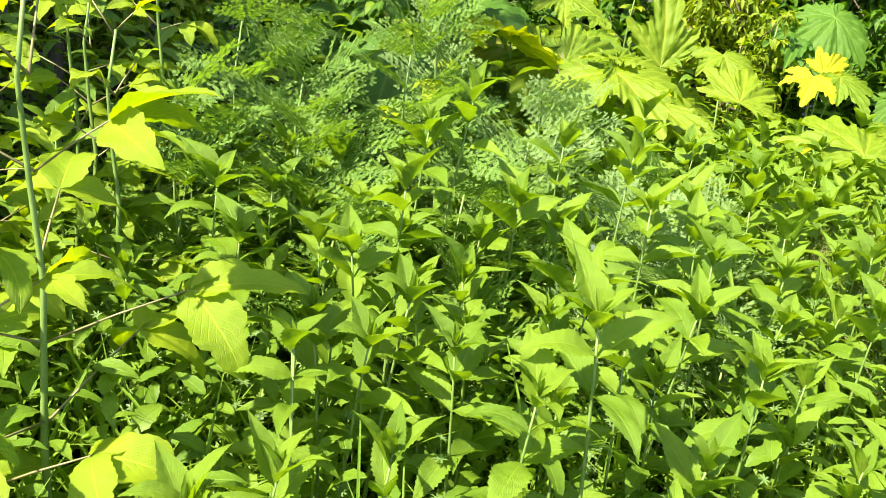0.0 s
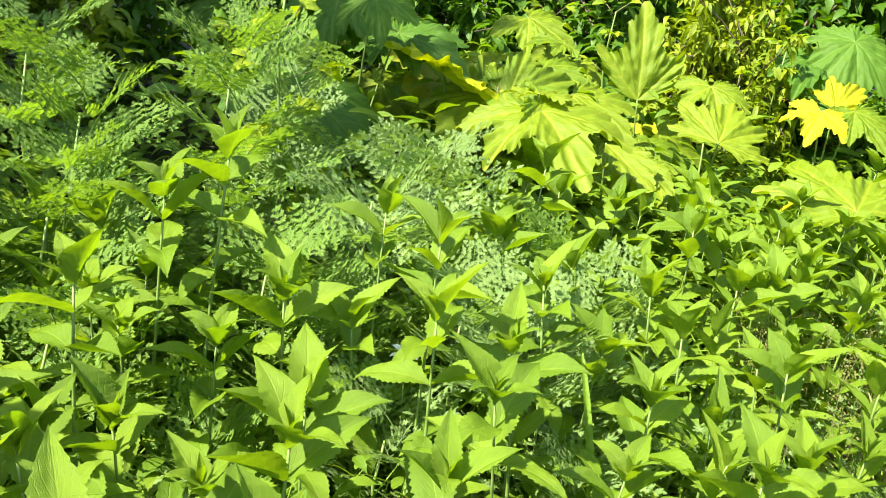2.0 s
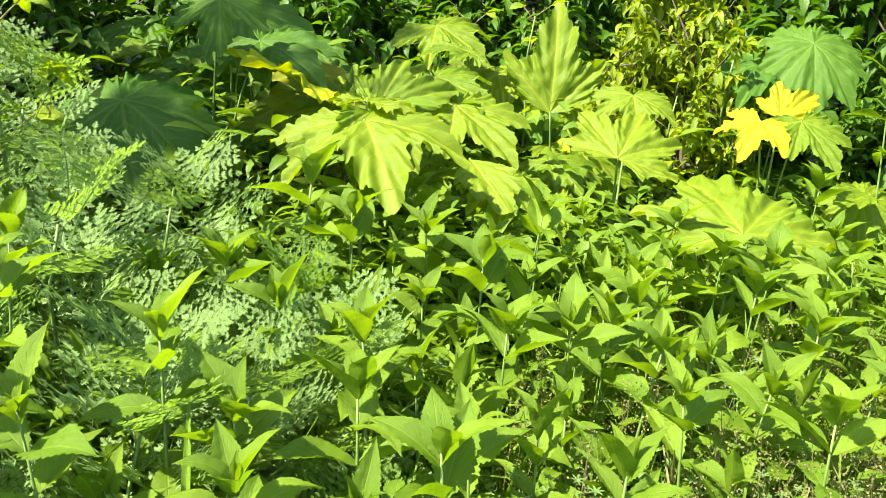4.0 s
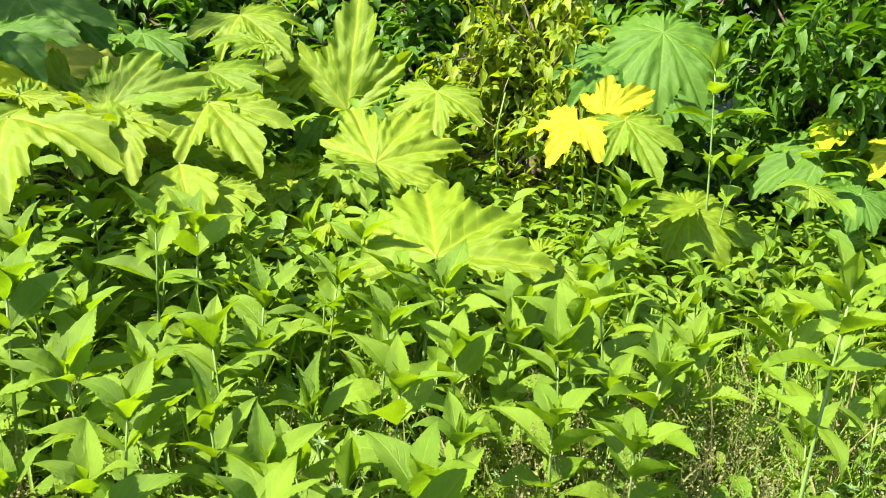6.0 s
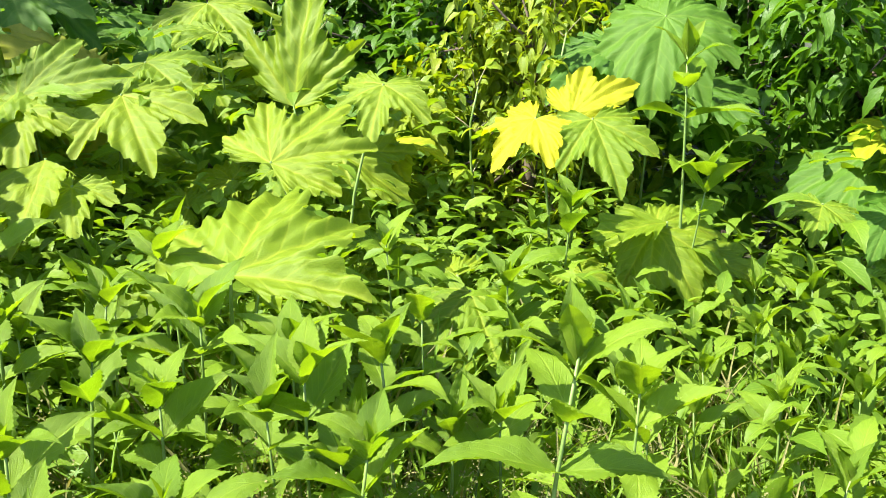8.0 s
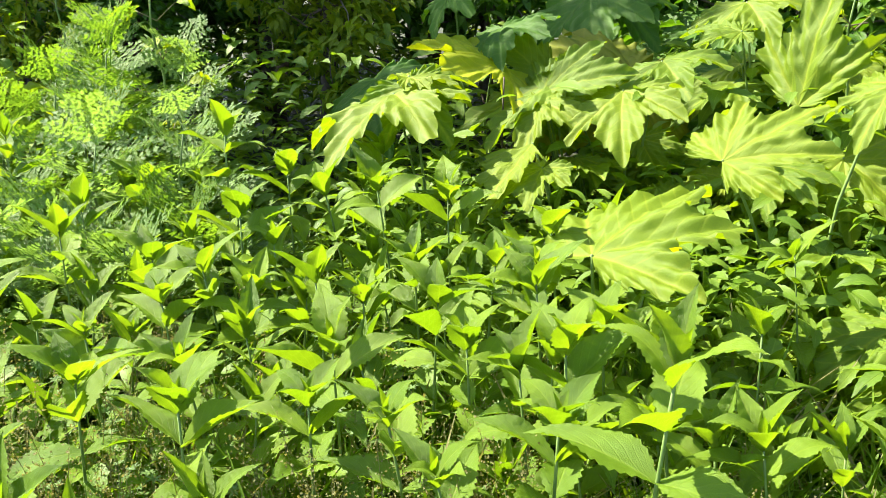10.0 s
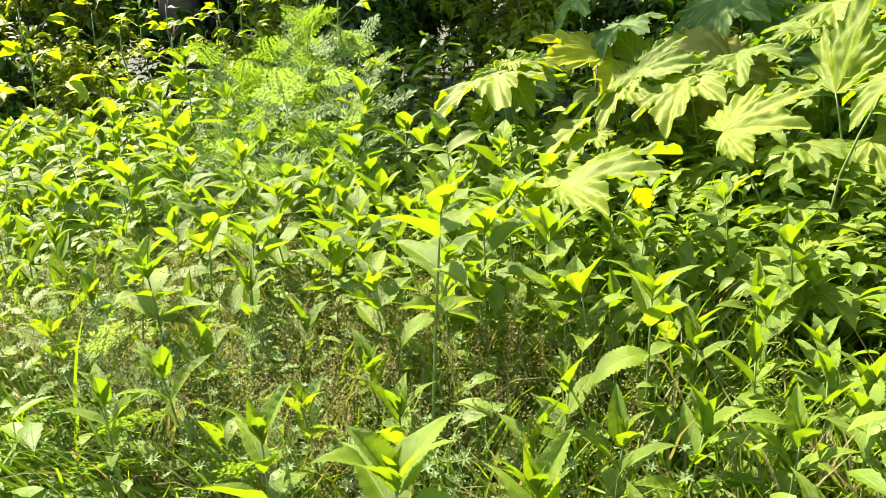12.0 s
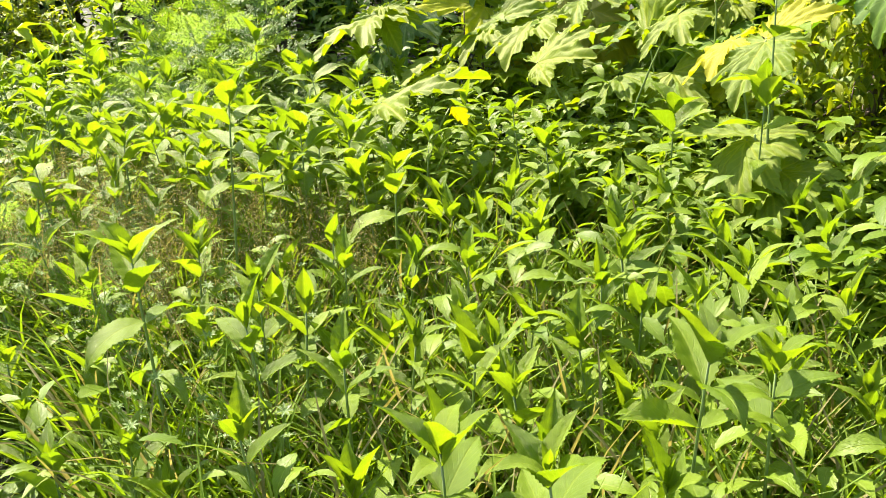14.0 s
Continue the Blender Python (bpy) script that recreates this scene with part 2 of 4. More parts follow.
def hogweed_blade(lobes, seed=0, broad=1.0, droop=0.25, cut_in=0.34):
    """A large leaf, about 1 long from the origin along +y: jagged lobes grown together, a rib in each, quilted between
    the side veins. lobes: (degrees from the middle, length), mirrored."""
    rng = random.Random(seed)
    ribs = []
    for a, ln in lobes:
        for s in ((-1, 1) if a else (1,)):
            ribs.append((radians(s * a + rng.uniform(-5, 5)), ln * rng.uniform(0.9, 1.08), 0.25 * broad * rng.uniform(0.9, 1.15), rng.random()))

    def half(t, w, phase):
        lobe = abs((t * 3.6 + 0.3 * phase) % 1.0 - 0.72) / 0.72
        tooth = abs((t * 14.0 + phase) % 1.0 - 0.75) / 0.75
        return w * math.sin(math.pi * min(1.0, t) ** 0.8) ** 0.7 * (1.12 - cut_in * lobe - 0.22 * tooth) + 0.05 * w * (1 - t)

    ends = max(abs(r[0]) for r in ribs) + radians(38)
    spokes, rings = 300, 20
    turns = [-ends + 2 * ends * i / spokes for i in range(spokes + 1)]
    rim = []
    for th in turns:
        best = 0.07
        for a, ln, w, phase in ribs:
            d = th - a
            if abs(d) > 1.2:
                continue
            r = ln
            while r > best:
                t = r * math.cos(d) / ln
                if t < 1.0 and abs(r * math.sin(d)) < half(t, w * ln, phase):
                    best = r
                    break
                r -= 0.012
        rim.append(best)
    low = [min(rim[max(0, i - 9):i + 10]) for i in range(spokes + 1)]
    calm = [sum(low[max(0, i - 9):i + 10]) / len(low[max(0, i - 9):i + 10]) for i in range(spokes + 1)]
    v, uv, f = [], [], []
    for th, best, inner in zip(turns, rim, calm):
        inner = min(inner, 0.94 * best)
        for k in range(rings + 1):
            r = inner * k / (rings - 3) if k <= rings - 3 else inner + (best - inner) * (k - rings + 3) / 3
            a, ln, w, phase = min(ribs, key=lambda q: abs(th - q[0]))
            d, along = abs(r * math.sin(th - a)), r * math.cos(th - a)
            x, y = r * math.sin(th), r * math.cos(th)
            crumple = noise.noise(Vector((x * 6, y * 6, seed * 3.1))) * 0.03 + noise.noise(Vector((x * 19, y * 19, seed * 1.7))) * 0.016
            edge = (k / rings) ** 4 * 0.03 * math.sin(33 * th + seed)
            z = 0.30 * d - droop * r * r + 0.004 * math.sin(40 * (along - 0.9 * d)) * min(1.0, d * 12) + 0.025 * math.sin(5 * th + seed) * r + (crumple + edge) * min(1.0, 3 * r)
            v.append((r * math.sin(th), r * math.cos(th), z))
            uv.append((0.5 + min(0.5, 1.6 * d), along))
    k = rings + 1
    for i in range(spokes):
        for j in range(rings):
            f.append((i * k + j, (i + 1) * k + j, (i + 1) * k + j + 1, i * k + j + 1) if j else (i * k, (i + 1) * k + 1, i * k + 1))
    return np.array(v), f, np.array(uv)


def feather_frond(seed=0, pairs=8, spread=0.48):
    """A finely cut frond, 1 long along +y: rachis, side branches and small toothed leaflets."""
    rng = random.Random(seed)
    g = Geo()
    side = [(0.0, 0.0), (0.10, 0.14), (0.40, 0.34), (0.15, 0.40), (0.34, 0.62), (0.11, 0.66), (0.18, 0.86), (0.0, 1.0)]
    rim = side + [(-x, y) for x, y in side[-2:0:-1]]
    bit = (np.array([(x, y, 0.10 * abs(x) - 0.06 * y * y) for x, y in rim], float), [tuple(range(8)), (0,) + tuple(range(7, 14))], np.array([(0.5 + x, y) for x, y in rim], float))

    def arc(t):
        return np.array([0.0, t, 0.10 * t - 0.32 * t * t])

    g.add(tube([arc(t / 6) for t in range(7)], [0.008 * (1 - 0.8 * t / 6) for t in range(7)], 4))
    for k in range(pairs):
        t = 0.24 + 0.70 * k / pairs
        ln = spread * (1 - (t - 0.2) / 0.85) ** 0.8 * rng.uniform(0.85, 1.1)
        for s in (-1, 1):
            way = rot(rng.uniform(-10, 12), 0, -s * rng.uniform(52, 66))
            o = arc(t)
            n = max(3, int(ln * 14))
            g.add(tube([o, o + way @ np.array((0, ln, -0.04 * ln))], [0.004, 0.0015], 3))
            for q in range(n):
                e = (q + 0.6) / n
                for r in (-1, 1):
                    size = 0.108 * (1 - 0.5 * e) * (0.55 + ln) * rng.uniform(0.85, 1.15)
                    g.add(bit, way @ rot(rng.uniform(-12, 12), rng.uniform(-14, 14), -r * rng.uniform(40, 60)), o + way @ np.array((0, ln * e, -0.04 * ln * e)), size)
            g.add(bit, way, o + way @ np.array((0, ln * 0.96, -0.04 * ln)), 0.06)
    g.add(bit, rot(-20), arc(0.95), 0.09)
    return g.piece()


def aim(base, tip, face=(0.0, -0.35, 1.0)):
    """The pose of a blade that runs from base to tip and faces that way; scaled to its length."""
    b, t = Vector(base), Vector(tip)
    y = (t - b)
    n = y.length
    y.normalize()
    z = Vector(face)
    z = (z - y * z.dot(y)).normalized()
    x = y.cross(z)
    m = Matrix((x, y, z)).transposed().to_4x4()
    return Matrix.Translation(b) @ m @ Matrix.Diagonal((n, n, n, 1))


# ---- ground ----
def build_ground():
    v, f, uv = [], [], []
    xs = [-300, -120, -60, -30, -15] + [-8 + 0.4 * i for i in range(46)] + [16, 30, 60, 120, 300]
    ys = [-300, -120, -60, -30, -14] + [-6 + 0.4 * i for i in range(46)] + [18, 30, 60, 120, 300]
    for y in ys:
        for x in xs:
            near = -9 < x < 11 and -7 < y < 13
            v.append((x, y, ground_z(x, y) + (0.03 * noise.noise(Vector((x * 1.3, y * 1.3, 0))) if near else 0.0)))
            uv.append((x, y))
    k = len(xs)
    for j in range(len(ys) - 1):
        for i in range(k - 1):
            f.append((j * k + i, j * k + i + 1, (j + 1) * k + i + 1, (j + 1) * k + i))
    ob = new("ground", mesh_of("ground", (np.array(v, float), f, np.array(uv, float)), M_SOIL))
    tagged(ob, "dark damp soil with leaf litter under the plants", "ground", kind="structure")


build_ground()

# ---- the bed: where it grows ----
LINE = [(0.0, 0.0), (0.75, 0.7), (1.6, 1.27), (2.7, 2.1), (3.1, 2.6), (4.0, 2.95), (5.1, 3.6)]


def beside(x, y):
    """Metres to the bed's side of the line walked (negative on its far side)."""
    best = None
    for (ax, ay), (bx, by) in zip(LINE, LINE[1:]):
        dx, dy = bx - ax, by - ay
        t = ((x - ax) * dx + (y - ay) * dy) / (dx * dx + dy * dy)
        t = min(max(t, -3.0 if (ax, ay) == LINE[0] else 0.0), 3.0 if (bx, by) == LINE[-1] else 1.0)
        px, py = x - ax - t * dx, y - ay - t * dy
        d = math.hypot(px, py)
        s = 1 if dx * py - dy * px > 0 else -1
        if best is None or d < abs(best):
            best = s * d
    return best


def sunflower_height(x, y):
    """How tall the sunflowers stand there."""
    h = 0.83 + 0.08 * math.exp(-((x - 0.2) ** 2 + (y - 1.9) ** 2) / 1.0) - 0.10 * max(0.0, min(1.0, (x - 2.6) / 1.0)) - 0.14 * math.exp(-((x - 2.4) ** 2 + (y - 4.4) ** 2) / 0.6)
    return h


# ---- sunflower plants ----
SUN_LEAVES = [mesh_of("leaf", ribbon(30, 6, ovate, 0.075, f, d, 22, tw, 0.16, i, 0.012), M_SUN) for i, (d, tw, f) in enumerate([(18, 0, 0.5), (34, 14, 0.3), (4, -10, 0.65), (50, 8, 0.22), (24, -20, 0.45), (66, 16, 0.15), (-8, 6, 0.8), (38, -8, 0.05)])]
NARROW_LEAVES = [mesh_of("leaf", ribbon(30, 6, lambda t: 0.80 * ovate(t), 0.075, f, d, 22, tw, 0.14, i + 9, 0.012), M_SUN) for i, (d, tw, f) in enumerate([(14, 0, 0.5), (30, 14, 0.35), (2, -12, 0.65), (44, 8, 0.25), (20, -20, 0.5), (60, 16, 0.15), (-8, 6, 0.8), (34, -8, 0.1)])]
BUD_LEAVES = [mesh_of("young_leaf", ribbon(8, 4, lance, 0.0, 0.5, d, 0, 0, 0.0, i), M_BUD) for i, d in enumerate([8, 20])]


SUN_BEND = []


def sunflower(seed, tall):
    """One young sunflower: hairy stem, crossed pairs of toothed leaves, a tuft of young leaves on top."""
    rng = random.Random(seed)
    root = new("sunflower_plant", None)
    bend = (rng.uniform(-0.05, 0.05), rng.uniform(-0.05, 0.05))
    SUN_BEND.append(bend)

    def at(h):
        g = h / tall
        return (bend[0] * g * g, bend[1] * g * g, h)

    me = mesh_of("stem", tube([at(tall * k / 7) for k in range(8)], [0.0062 - 0.0006 * k for k in range(8)], 6), M_STEM)
    part("stem", me, root)
    turn = rng.uniform(0, 180)
    for drop, ln, el, bud in [(0.0, 0.048, 74, True), (0.008, 0.098, 66, False), (0.025, 0.135, 56, False), (0.075, 0.145, 40, False), (0.14, 0.145, 20, False), (0.24, 0.13, 0, False)]:
        if drop > tall - 0.12 or (tall < 0.65 and drop > 0.2):
            break
        if tall < 0.75:
            ln, el = ln * 0.92, el + 10
        for s in (0, 180):
            size = ln * rng.uniform(0.82, 1.15)
            az = turn + s + rng.uniform(-14, 14)
            me = rng.choice(BUD_LEAVES if bud else SUN_LEAVES if tall > 0.75 else NARROW_LEAVES)
            x, y, z = at(tall - drop + rng.uniform(-0.004, 0.004))
            m = Matrix.Translation((x, y, z)) @ pose(0, 0, 0, 0, 0, az) @ pose(0, 0, 0, el + rng.uniform(-9, 9), rng.uniform(-14, 14), 0) @ Matrix.Diagonal((size * rng.uniform(0.9, 1.1), size, size, 1))
            part("young_leaf" if bud else "leaf", me, root, m)
        turn += 90 + rng.uniform(-14, 14)
    return root


tagged_sun = ("young sunflower plant with pointed toothed bright green leaves", "plant")
SUN_TALL = [0.50, 0.60, 0.70, 0.80, 0.90, 1.02]
SUN_KINDS = [sunflower(100 + k, SUN_TALL[k // 3]) for k in range(18)]
for k, ob in enumerate(SUN_KINDS):
    tagged(ob, *tagged_sun, group="sunflowers in the bed")

placed = []
unused = set(range(len(SUN_KINDS)))


def plant_sunflower(x, y, tall, rng):
    """A sunflower whose top stands over (x, y)."""
    level = min(range(len(SUN_TALL)), key=lambda i: abs(SUN_TALL[i] - tall))
    which = level * 3 + rng.randrange(3)
    size = tall / SUN_TALL[level]
    m = pose(x, y, ground_z(x, y) - 0.01, rng.uniform(-3, 3), rng.uniform(-3, 3), rng.uniform(0, 360)) @ Matrix.Scale(size, 4)
    top = m @ Vector((*SUN_BEND[which], SUN_TALL[level]))
    m = Matrix.Translation((x - top.x, y - top.y, 0)) @ m
    if which in unused:
        unused.remove(which)
        SUN_KINDS[which].matrix_basis = m
    else:
        copy_thing(SUN_KINDS[which], m)
    placed.append((x, y))


def scatter_sunflowers(count, seed):
    rng = random.Random(seed)
    tries = 0
    while len(placed) < count and tries < 60000:
        tries += 1
        x, y = rng.uniform(-1.0, 4.9), rng.uniform(0.6, 5.0)
        d = beside(x, y)
        if d < (-0.3 if x > 2.9 else 0.4) or abs(d) < 0.08 or d > 2.25 or (x < -0.25 and y < 1.75) or (y > 4.5 - 0.25 * x and x < 1.6):
            continue
        if -0.8 < x < 1.1 and 1.8 < y < 3.5 and rng.random() < 0.85:
            continue
        if 1.2 < x < 2.9 and d < 0.95 and rng.random() < 0.6:
            continue
        gap = 0.125 if x < 2.6 else 0.145
        if any(math.hypot(x - a, y - b) < gap for a, b in placed):
            continue
        tall = sunflower_height(x, y) * rng.uniform(0.76, 1.0)
        tall *= 0.74 + 0.26 * min(1.0, max(0.0, (d - 0.4) / 0.5))
        if 1.5 < x < 2.3 and 3.6 < y < 4.6:
            tall *= 0.8
        plant_sunflower(x, y, tall, rng)


# ---- hogweed ----
HOG_BLADES = [hogweed_blade(((0, 1.0), (46, 0.88), (96, 0.64)), 1), hogweed_blade(((0, 0.98), (38, 0.82), (78, 0.7), (118, 0.5)), 2),
              hogweed_blade(((0, 1.0),), 3, 1.35, 0.12, 0.45), hogweed_blade(((0, 0.95), (54, 0.8), (104, 0.66)), 4, 1.1, 0.4), hogweed_blade(((0, 0.95), (34, 0.92), (68, 0.88), (104, 0.8), (140, 0.66)), 5, 1.3, 0.5, 0.22),
              hogweed_blade(((0, 1.0), (42, 0.94), (86, 0.76)), 6, 1.05, 0.2, 0.45), hogweed_blade(((0, 1.0), (44, 0.66)), 7, 0.86, 0.1, 0.42)]
HOG_TINTS = {"green": M_HOG, "yellow": M_HOG_YELLOW, "dark": M_HOG_SHADED, "olive": M_HOG_OLIVE, "lime": M_HOG_LIME}
hog_meshes = {}


def hogweed(x, y, leaves, label="hogweed plant with large lobed and toothed green leaves"):
    """leaves: (base, tip, blade, tint, face)."""
    root = new("hogweed_plant", None)
    root.matrix_basis = pose(x, y, ground_z(x, y))
    back = root.matrix_basis.inverted()
    tagged(root, label, "plant", group="hogweed plants")
    for base, tip, blade, tint, face in leaves:
        b = Vector(base)
        foot = Vector((x, y, ground_z(x, y)))
        side = Vector((b.x - x, b.y - y, 0))
        knee = foot + side * 0.45 + Vector((0, 0, (b.z - foot.z) * 0.68))
        pts = [foot.lerp(knee, k / 4) + side * 0.04 * math.sin(k) for k in range(4)] + [knee.lerp(b, k / 3) + Vector((0, 0, 0.03 * math.sin(k))) for k in range(4)]
        me = mesh_of("petiole", tube([tuple(back @ p) for p in pts], [0.008, 0.007, 0.006, 0.0055, 0.005, 0.0045, 0.004, 0.0035], 6), M_STEM)
        part("petiole", me, root)
        key = (blade, tint)
        if key not in hog_meshes:
            hog_meshes[key] = mesh_of("leaf_blade", HOG_BLADES[blade], HOG_TINTS[tint])
        part("leaf_blade", hog_meshes[key], root, back @ aim(base, tip, face), "yellowing leaf" if tint == "yellow" else "")
    return root


UP = (0.0, -0.35, 1.0)
TOWARD = (0.15, -0.9, 0.75)
FLAT = (0.05, -0.5, 1.0)
ASIDE = (0.8, -0.3, 0.6)
hogweed(1.87, 3.72, [((1.91, 3.68, 0.79), (1.80, 4.06, 0.94), 0, "green", (0.1, -0.9, 1.0)), ((1.80, 3.95, 0.74), (1.74, 4.02, 0.66), 2, "yellow", UP)])
hogweed(1.57, 4.62, [((1.55, 4.34, 0.85), (1.63, 4.58, 1.03), 5, "green", (0.1, -0.9, 1.0)), ((1.6, 4.92, 1.01), (1.64, 4.67, 0.89), 3, "green", UP)])
hogweed(1.30, 4.98, [((1.26, 4.9, 0.91), (1.27, 5.04, 1.42), 6, "green", TOWARD)])
hogweed(2.22, 5.03, [((2.22, 5.00, 0.96), (2.40, 5.12, 1.08), 0, "yellow", TOWARD), ((2.13, 4.92, 0.95), (2.02, 4.72, 0.85), 3, "yellow", UP), ((2.30, 4.96, 0.96), (2.43, 4.76, 0.83), 0, "green", UP)])
# "dark" leaves here and below carry painted shade in their tint
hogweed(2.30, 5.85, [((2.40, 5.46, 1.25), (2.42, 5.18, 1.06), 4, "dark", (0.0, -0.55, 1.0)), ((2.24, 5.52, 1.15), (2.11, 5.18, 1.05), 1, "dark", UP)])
hogweed(2.55, 4.91, [((2.55, 4.80, 0.69), (2.71, 4.66, 0.60), 4, "green", (0.1, -0.8, 1.0)), ((2.58, 4.81, 0.71), (2.4, 4.61, 0.72), 2, "green", UP)])
hogweed(3.20, 5.59, [((3.17, 5.65, 0.94), (3.05, 5.42, 0.86), 2, "lime", UP), ((3.39, 5.56, 0.85), (3.24, 5.36, 0.81), 3, "lime", UP), ((2.98, 5.06, 0.76), (2.96, 4.90, 0.70), 3, "green", UP), ((3.17, 5.12, 0.74), (3.13, 4.98, 0.68), 4, "dark", UP)])
hogweed(0.68, 4.64, [((0.51, 4.48, 0.9), (0.73, 4.64, 1.03), 1, "green", TOWARD), ((0.92, 4.45, 0.97), (1.17, 4.22, 0.87), 0, "green", UP), ((0.79, 4.71, 1.04), (1.08, 4.57, 1.02), 3, "green", UP)])
hogweed(1.09, 4.14, [((1.05, 4.02, 0.86), (1.21, 3.76, 0.77), 2, "green", UP), ((1.18, 3.98, 0.81), (1.21, 3.75, 0.74), 1, "green", UP)])
hogweed(0.77, 5.20, [((0.88, 4.99, 1.13), (0.72, 4.85, 1.16), 1, "green", UP), ((0.69, 5.18, 1.22), (1.0, 5.02, 1.14), 3, "green", UP)])
hogweed(0.64, 4.42, [((0.61, 4.35, 0.98), (0.37, 4.0, 0.85), 0, "green", UP), ((0.64, 4.3, 0.95), (0.93, 4.43, 1.06), 0, "green", TOWARD), ((0.71, 4.25, 0.93), (0.87, 4.02, 0.82), 3, "green", UP)])
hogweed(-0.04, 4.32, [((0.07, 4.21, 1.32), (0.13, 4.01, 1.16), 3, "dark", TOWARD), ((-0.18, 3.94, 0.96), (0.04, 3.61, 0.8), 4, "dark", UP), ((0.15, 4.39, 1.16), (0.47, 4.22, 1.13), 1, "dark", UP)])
hogweed(0.73, 3.80, [((0.77, 3.67, 1.02), (0.95, 3.28, 0.94), 3, "green", UP), ((0.76, 3.73, 1.07), (0.78, 3.95, 1.08), 1, "green", UP), ((0.77, 3.73, 1.04), (0.98, 3.79, 0.89), 3, "green", UP)])
hogweed(0.42, 4.49, [((0.36, 4.30, 1.02), (0.57, 3.95, 1.09), 5, "lime", (0.6, -0.1, 0.9)), ((0.37, 4.5, 0.94), (0.23, 4.34, 1.16), 2, "green", ASIDE), ((0.53, 4.38, 0.89), (0.66, 4.57, 1.06), 1, "green", ASIDE)])
hogweed(0.34, 5.17, [((0.36, 4.88, 0.96), (0.6, 4.41, 0.85), 4, "olive", ASIDE), ((0.34, 5.21, 0.67), (0.2, 5.35, 0.86), 1, "green", ASIDE)])
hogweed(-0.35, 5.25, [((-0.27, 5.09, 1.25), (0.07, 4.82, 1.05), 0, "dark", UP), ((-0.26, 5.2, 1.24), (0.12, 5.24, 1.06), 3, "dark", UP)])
hogweed(1.30, 5.07, [((1.4, 4.97, 0.75), (1.7, 5.0, 0.63), 5, "green", FLAT), ((1.42, 5.28, 0.73), (1.62, 5.02, 0.71), 3, "lime", UP)])
# back-row plants, most leaves in the tint darkened to imitate shade
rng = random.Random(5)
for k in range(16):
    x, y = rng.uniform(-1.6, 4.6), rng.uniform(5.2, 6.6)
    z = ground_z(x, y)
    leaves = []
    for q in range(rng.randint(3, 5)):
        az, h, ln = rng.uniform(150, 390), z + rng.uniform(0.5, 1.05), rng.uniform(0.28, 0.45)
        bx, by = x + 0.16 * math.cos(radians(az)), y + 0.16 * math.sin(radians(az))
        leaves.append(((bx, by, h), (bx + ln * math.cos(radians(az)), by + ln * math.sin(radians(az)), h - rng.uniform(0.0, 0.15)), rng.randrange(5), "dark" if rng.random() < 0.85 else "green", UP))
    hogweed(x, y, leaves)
for k in range(16):
    x, y = rng.uniform(0.4, 2.6), rng.uniform(4.4, 5.3)
    z = ground_z(x, y)
    leaves = []
    for q in range(rng.randint(2, 4)):
        az, h, ln = rng.uniform(170, 370), z + rng.uniform(0.42, 0.74), rng.uniform(0.16, 0.27)
        bx, by = x + 0.1 * math.cos(radians(az)), y + 0.1 * math.sin(radians(az))
        leaves.append(((bx, by, h), (bx + ln * math.cos(radians(az)), by + ln * math.sin(radians(az)), h - rng.uniform(-0.05, 0.1)), rng.choice((0, 1, 3, 4, 5)), "green", UP))
    hogweed(x, y, leaves)


# ---- feathery plants ----
FRONDS = [feather_frond(k) for k in range(4)]
FROND_MESH = {"green": [mesh_of("frond", p, M_FERN, False) for p in FRONDS], "grey": [mesh_of("frond", p, M_FERN_GREY, False) for p in FRONDS]}


def feathery_plant(x, y, tall, count, seed, tint="green", size=0.38, label="bushy feathery plant with finely cut green leaves"):
    rng = random.Random(seed)
    root = new("feathery_plant", None)
    root.matrix_basis = pose(x, y, ground_z(x, y))
    tagged(root, label, "plant", group="feathery plants")
    me = mesh_of("stem", tube([(0.02 * math.sin(k), 0.02 * math.cos(2 * k), tall * 0.9 * k / 6) for k in range(7)], [0.009 - 0.001 * k for k in range(7)], 6), M_STEM)
    part("stem", me, root)
    for k in range(count):
        g = (k + 0.5) / count
        h = tall * (0.30 + 0.66 * g)
        az = 137.5 * k + rng.uniform(-25, 25)
        ln = size * (1.15 - 0.55 * g) * rng.uniform(0.85, 1.15)
        m = pose(0.02, 0.02, h, 0, 0, az) @ pose(0, 0, 0, 8 + 52 * g + rng.uniform(-12, 12), rng.uniform(-15, 15), 0) @ Matrix.Scale(ln, 4)
        part("frond", rng.choice(FROND_MESH[tint]), root, m)
    return root


feathery_plant(-0.06, 2.85, 1.28, 22, 1)
feathery_plant(-0.62, 2.85, 1.22, 20, 2)
feathery_plant(-0.35, 2.45, 0.95, 16, 3)
feathery_plant(0.35, 2.75, 1.00, 18, 4, "grey")
feathery_plant(0.75, 2.35, 0.78, 14, 5, "grey")
feathery_plant(0.95, 2.75, 0.72, 14, 7, "grey")
feathery_plant(2.35, 2.75, 0.62, 9, 8, "grey", 0.25)
feathery_plant(0.5, 2.2, 0.62, 12, 11, "grey", 0.3)
feathery_plant(0.3, 2.45, 0.72, 14, 12, "green", 0.34)
feathery_plant(0.15, 2.05, 0.62, 12, 13, "green", 0.3)
feathery_plant(2.50, 2.52, 0.55, 12, 14, "green", 0.28)
feathery_plant(2.72, 2.78, 0.52, 12, 15, "green", 0.26)
feathery_plant(2.20, 2.35, 0.6, 12, 16, "grey", 0.28)
feathery_plant(3.0, 2.95, 0.5, 10, 17, "green", 0.24)
feathery_plant(1.55, 2.3, 0.5, 10, 18, "grey", 0.26)
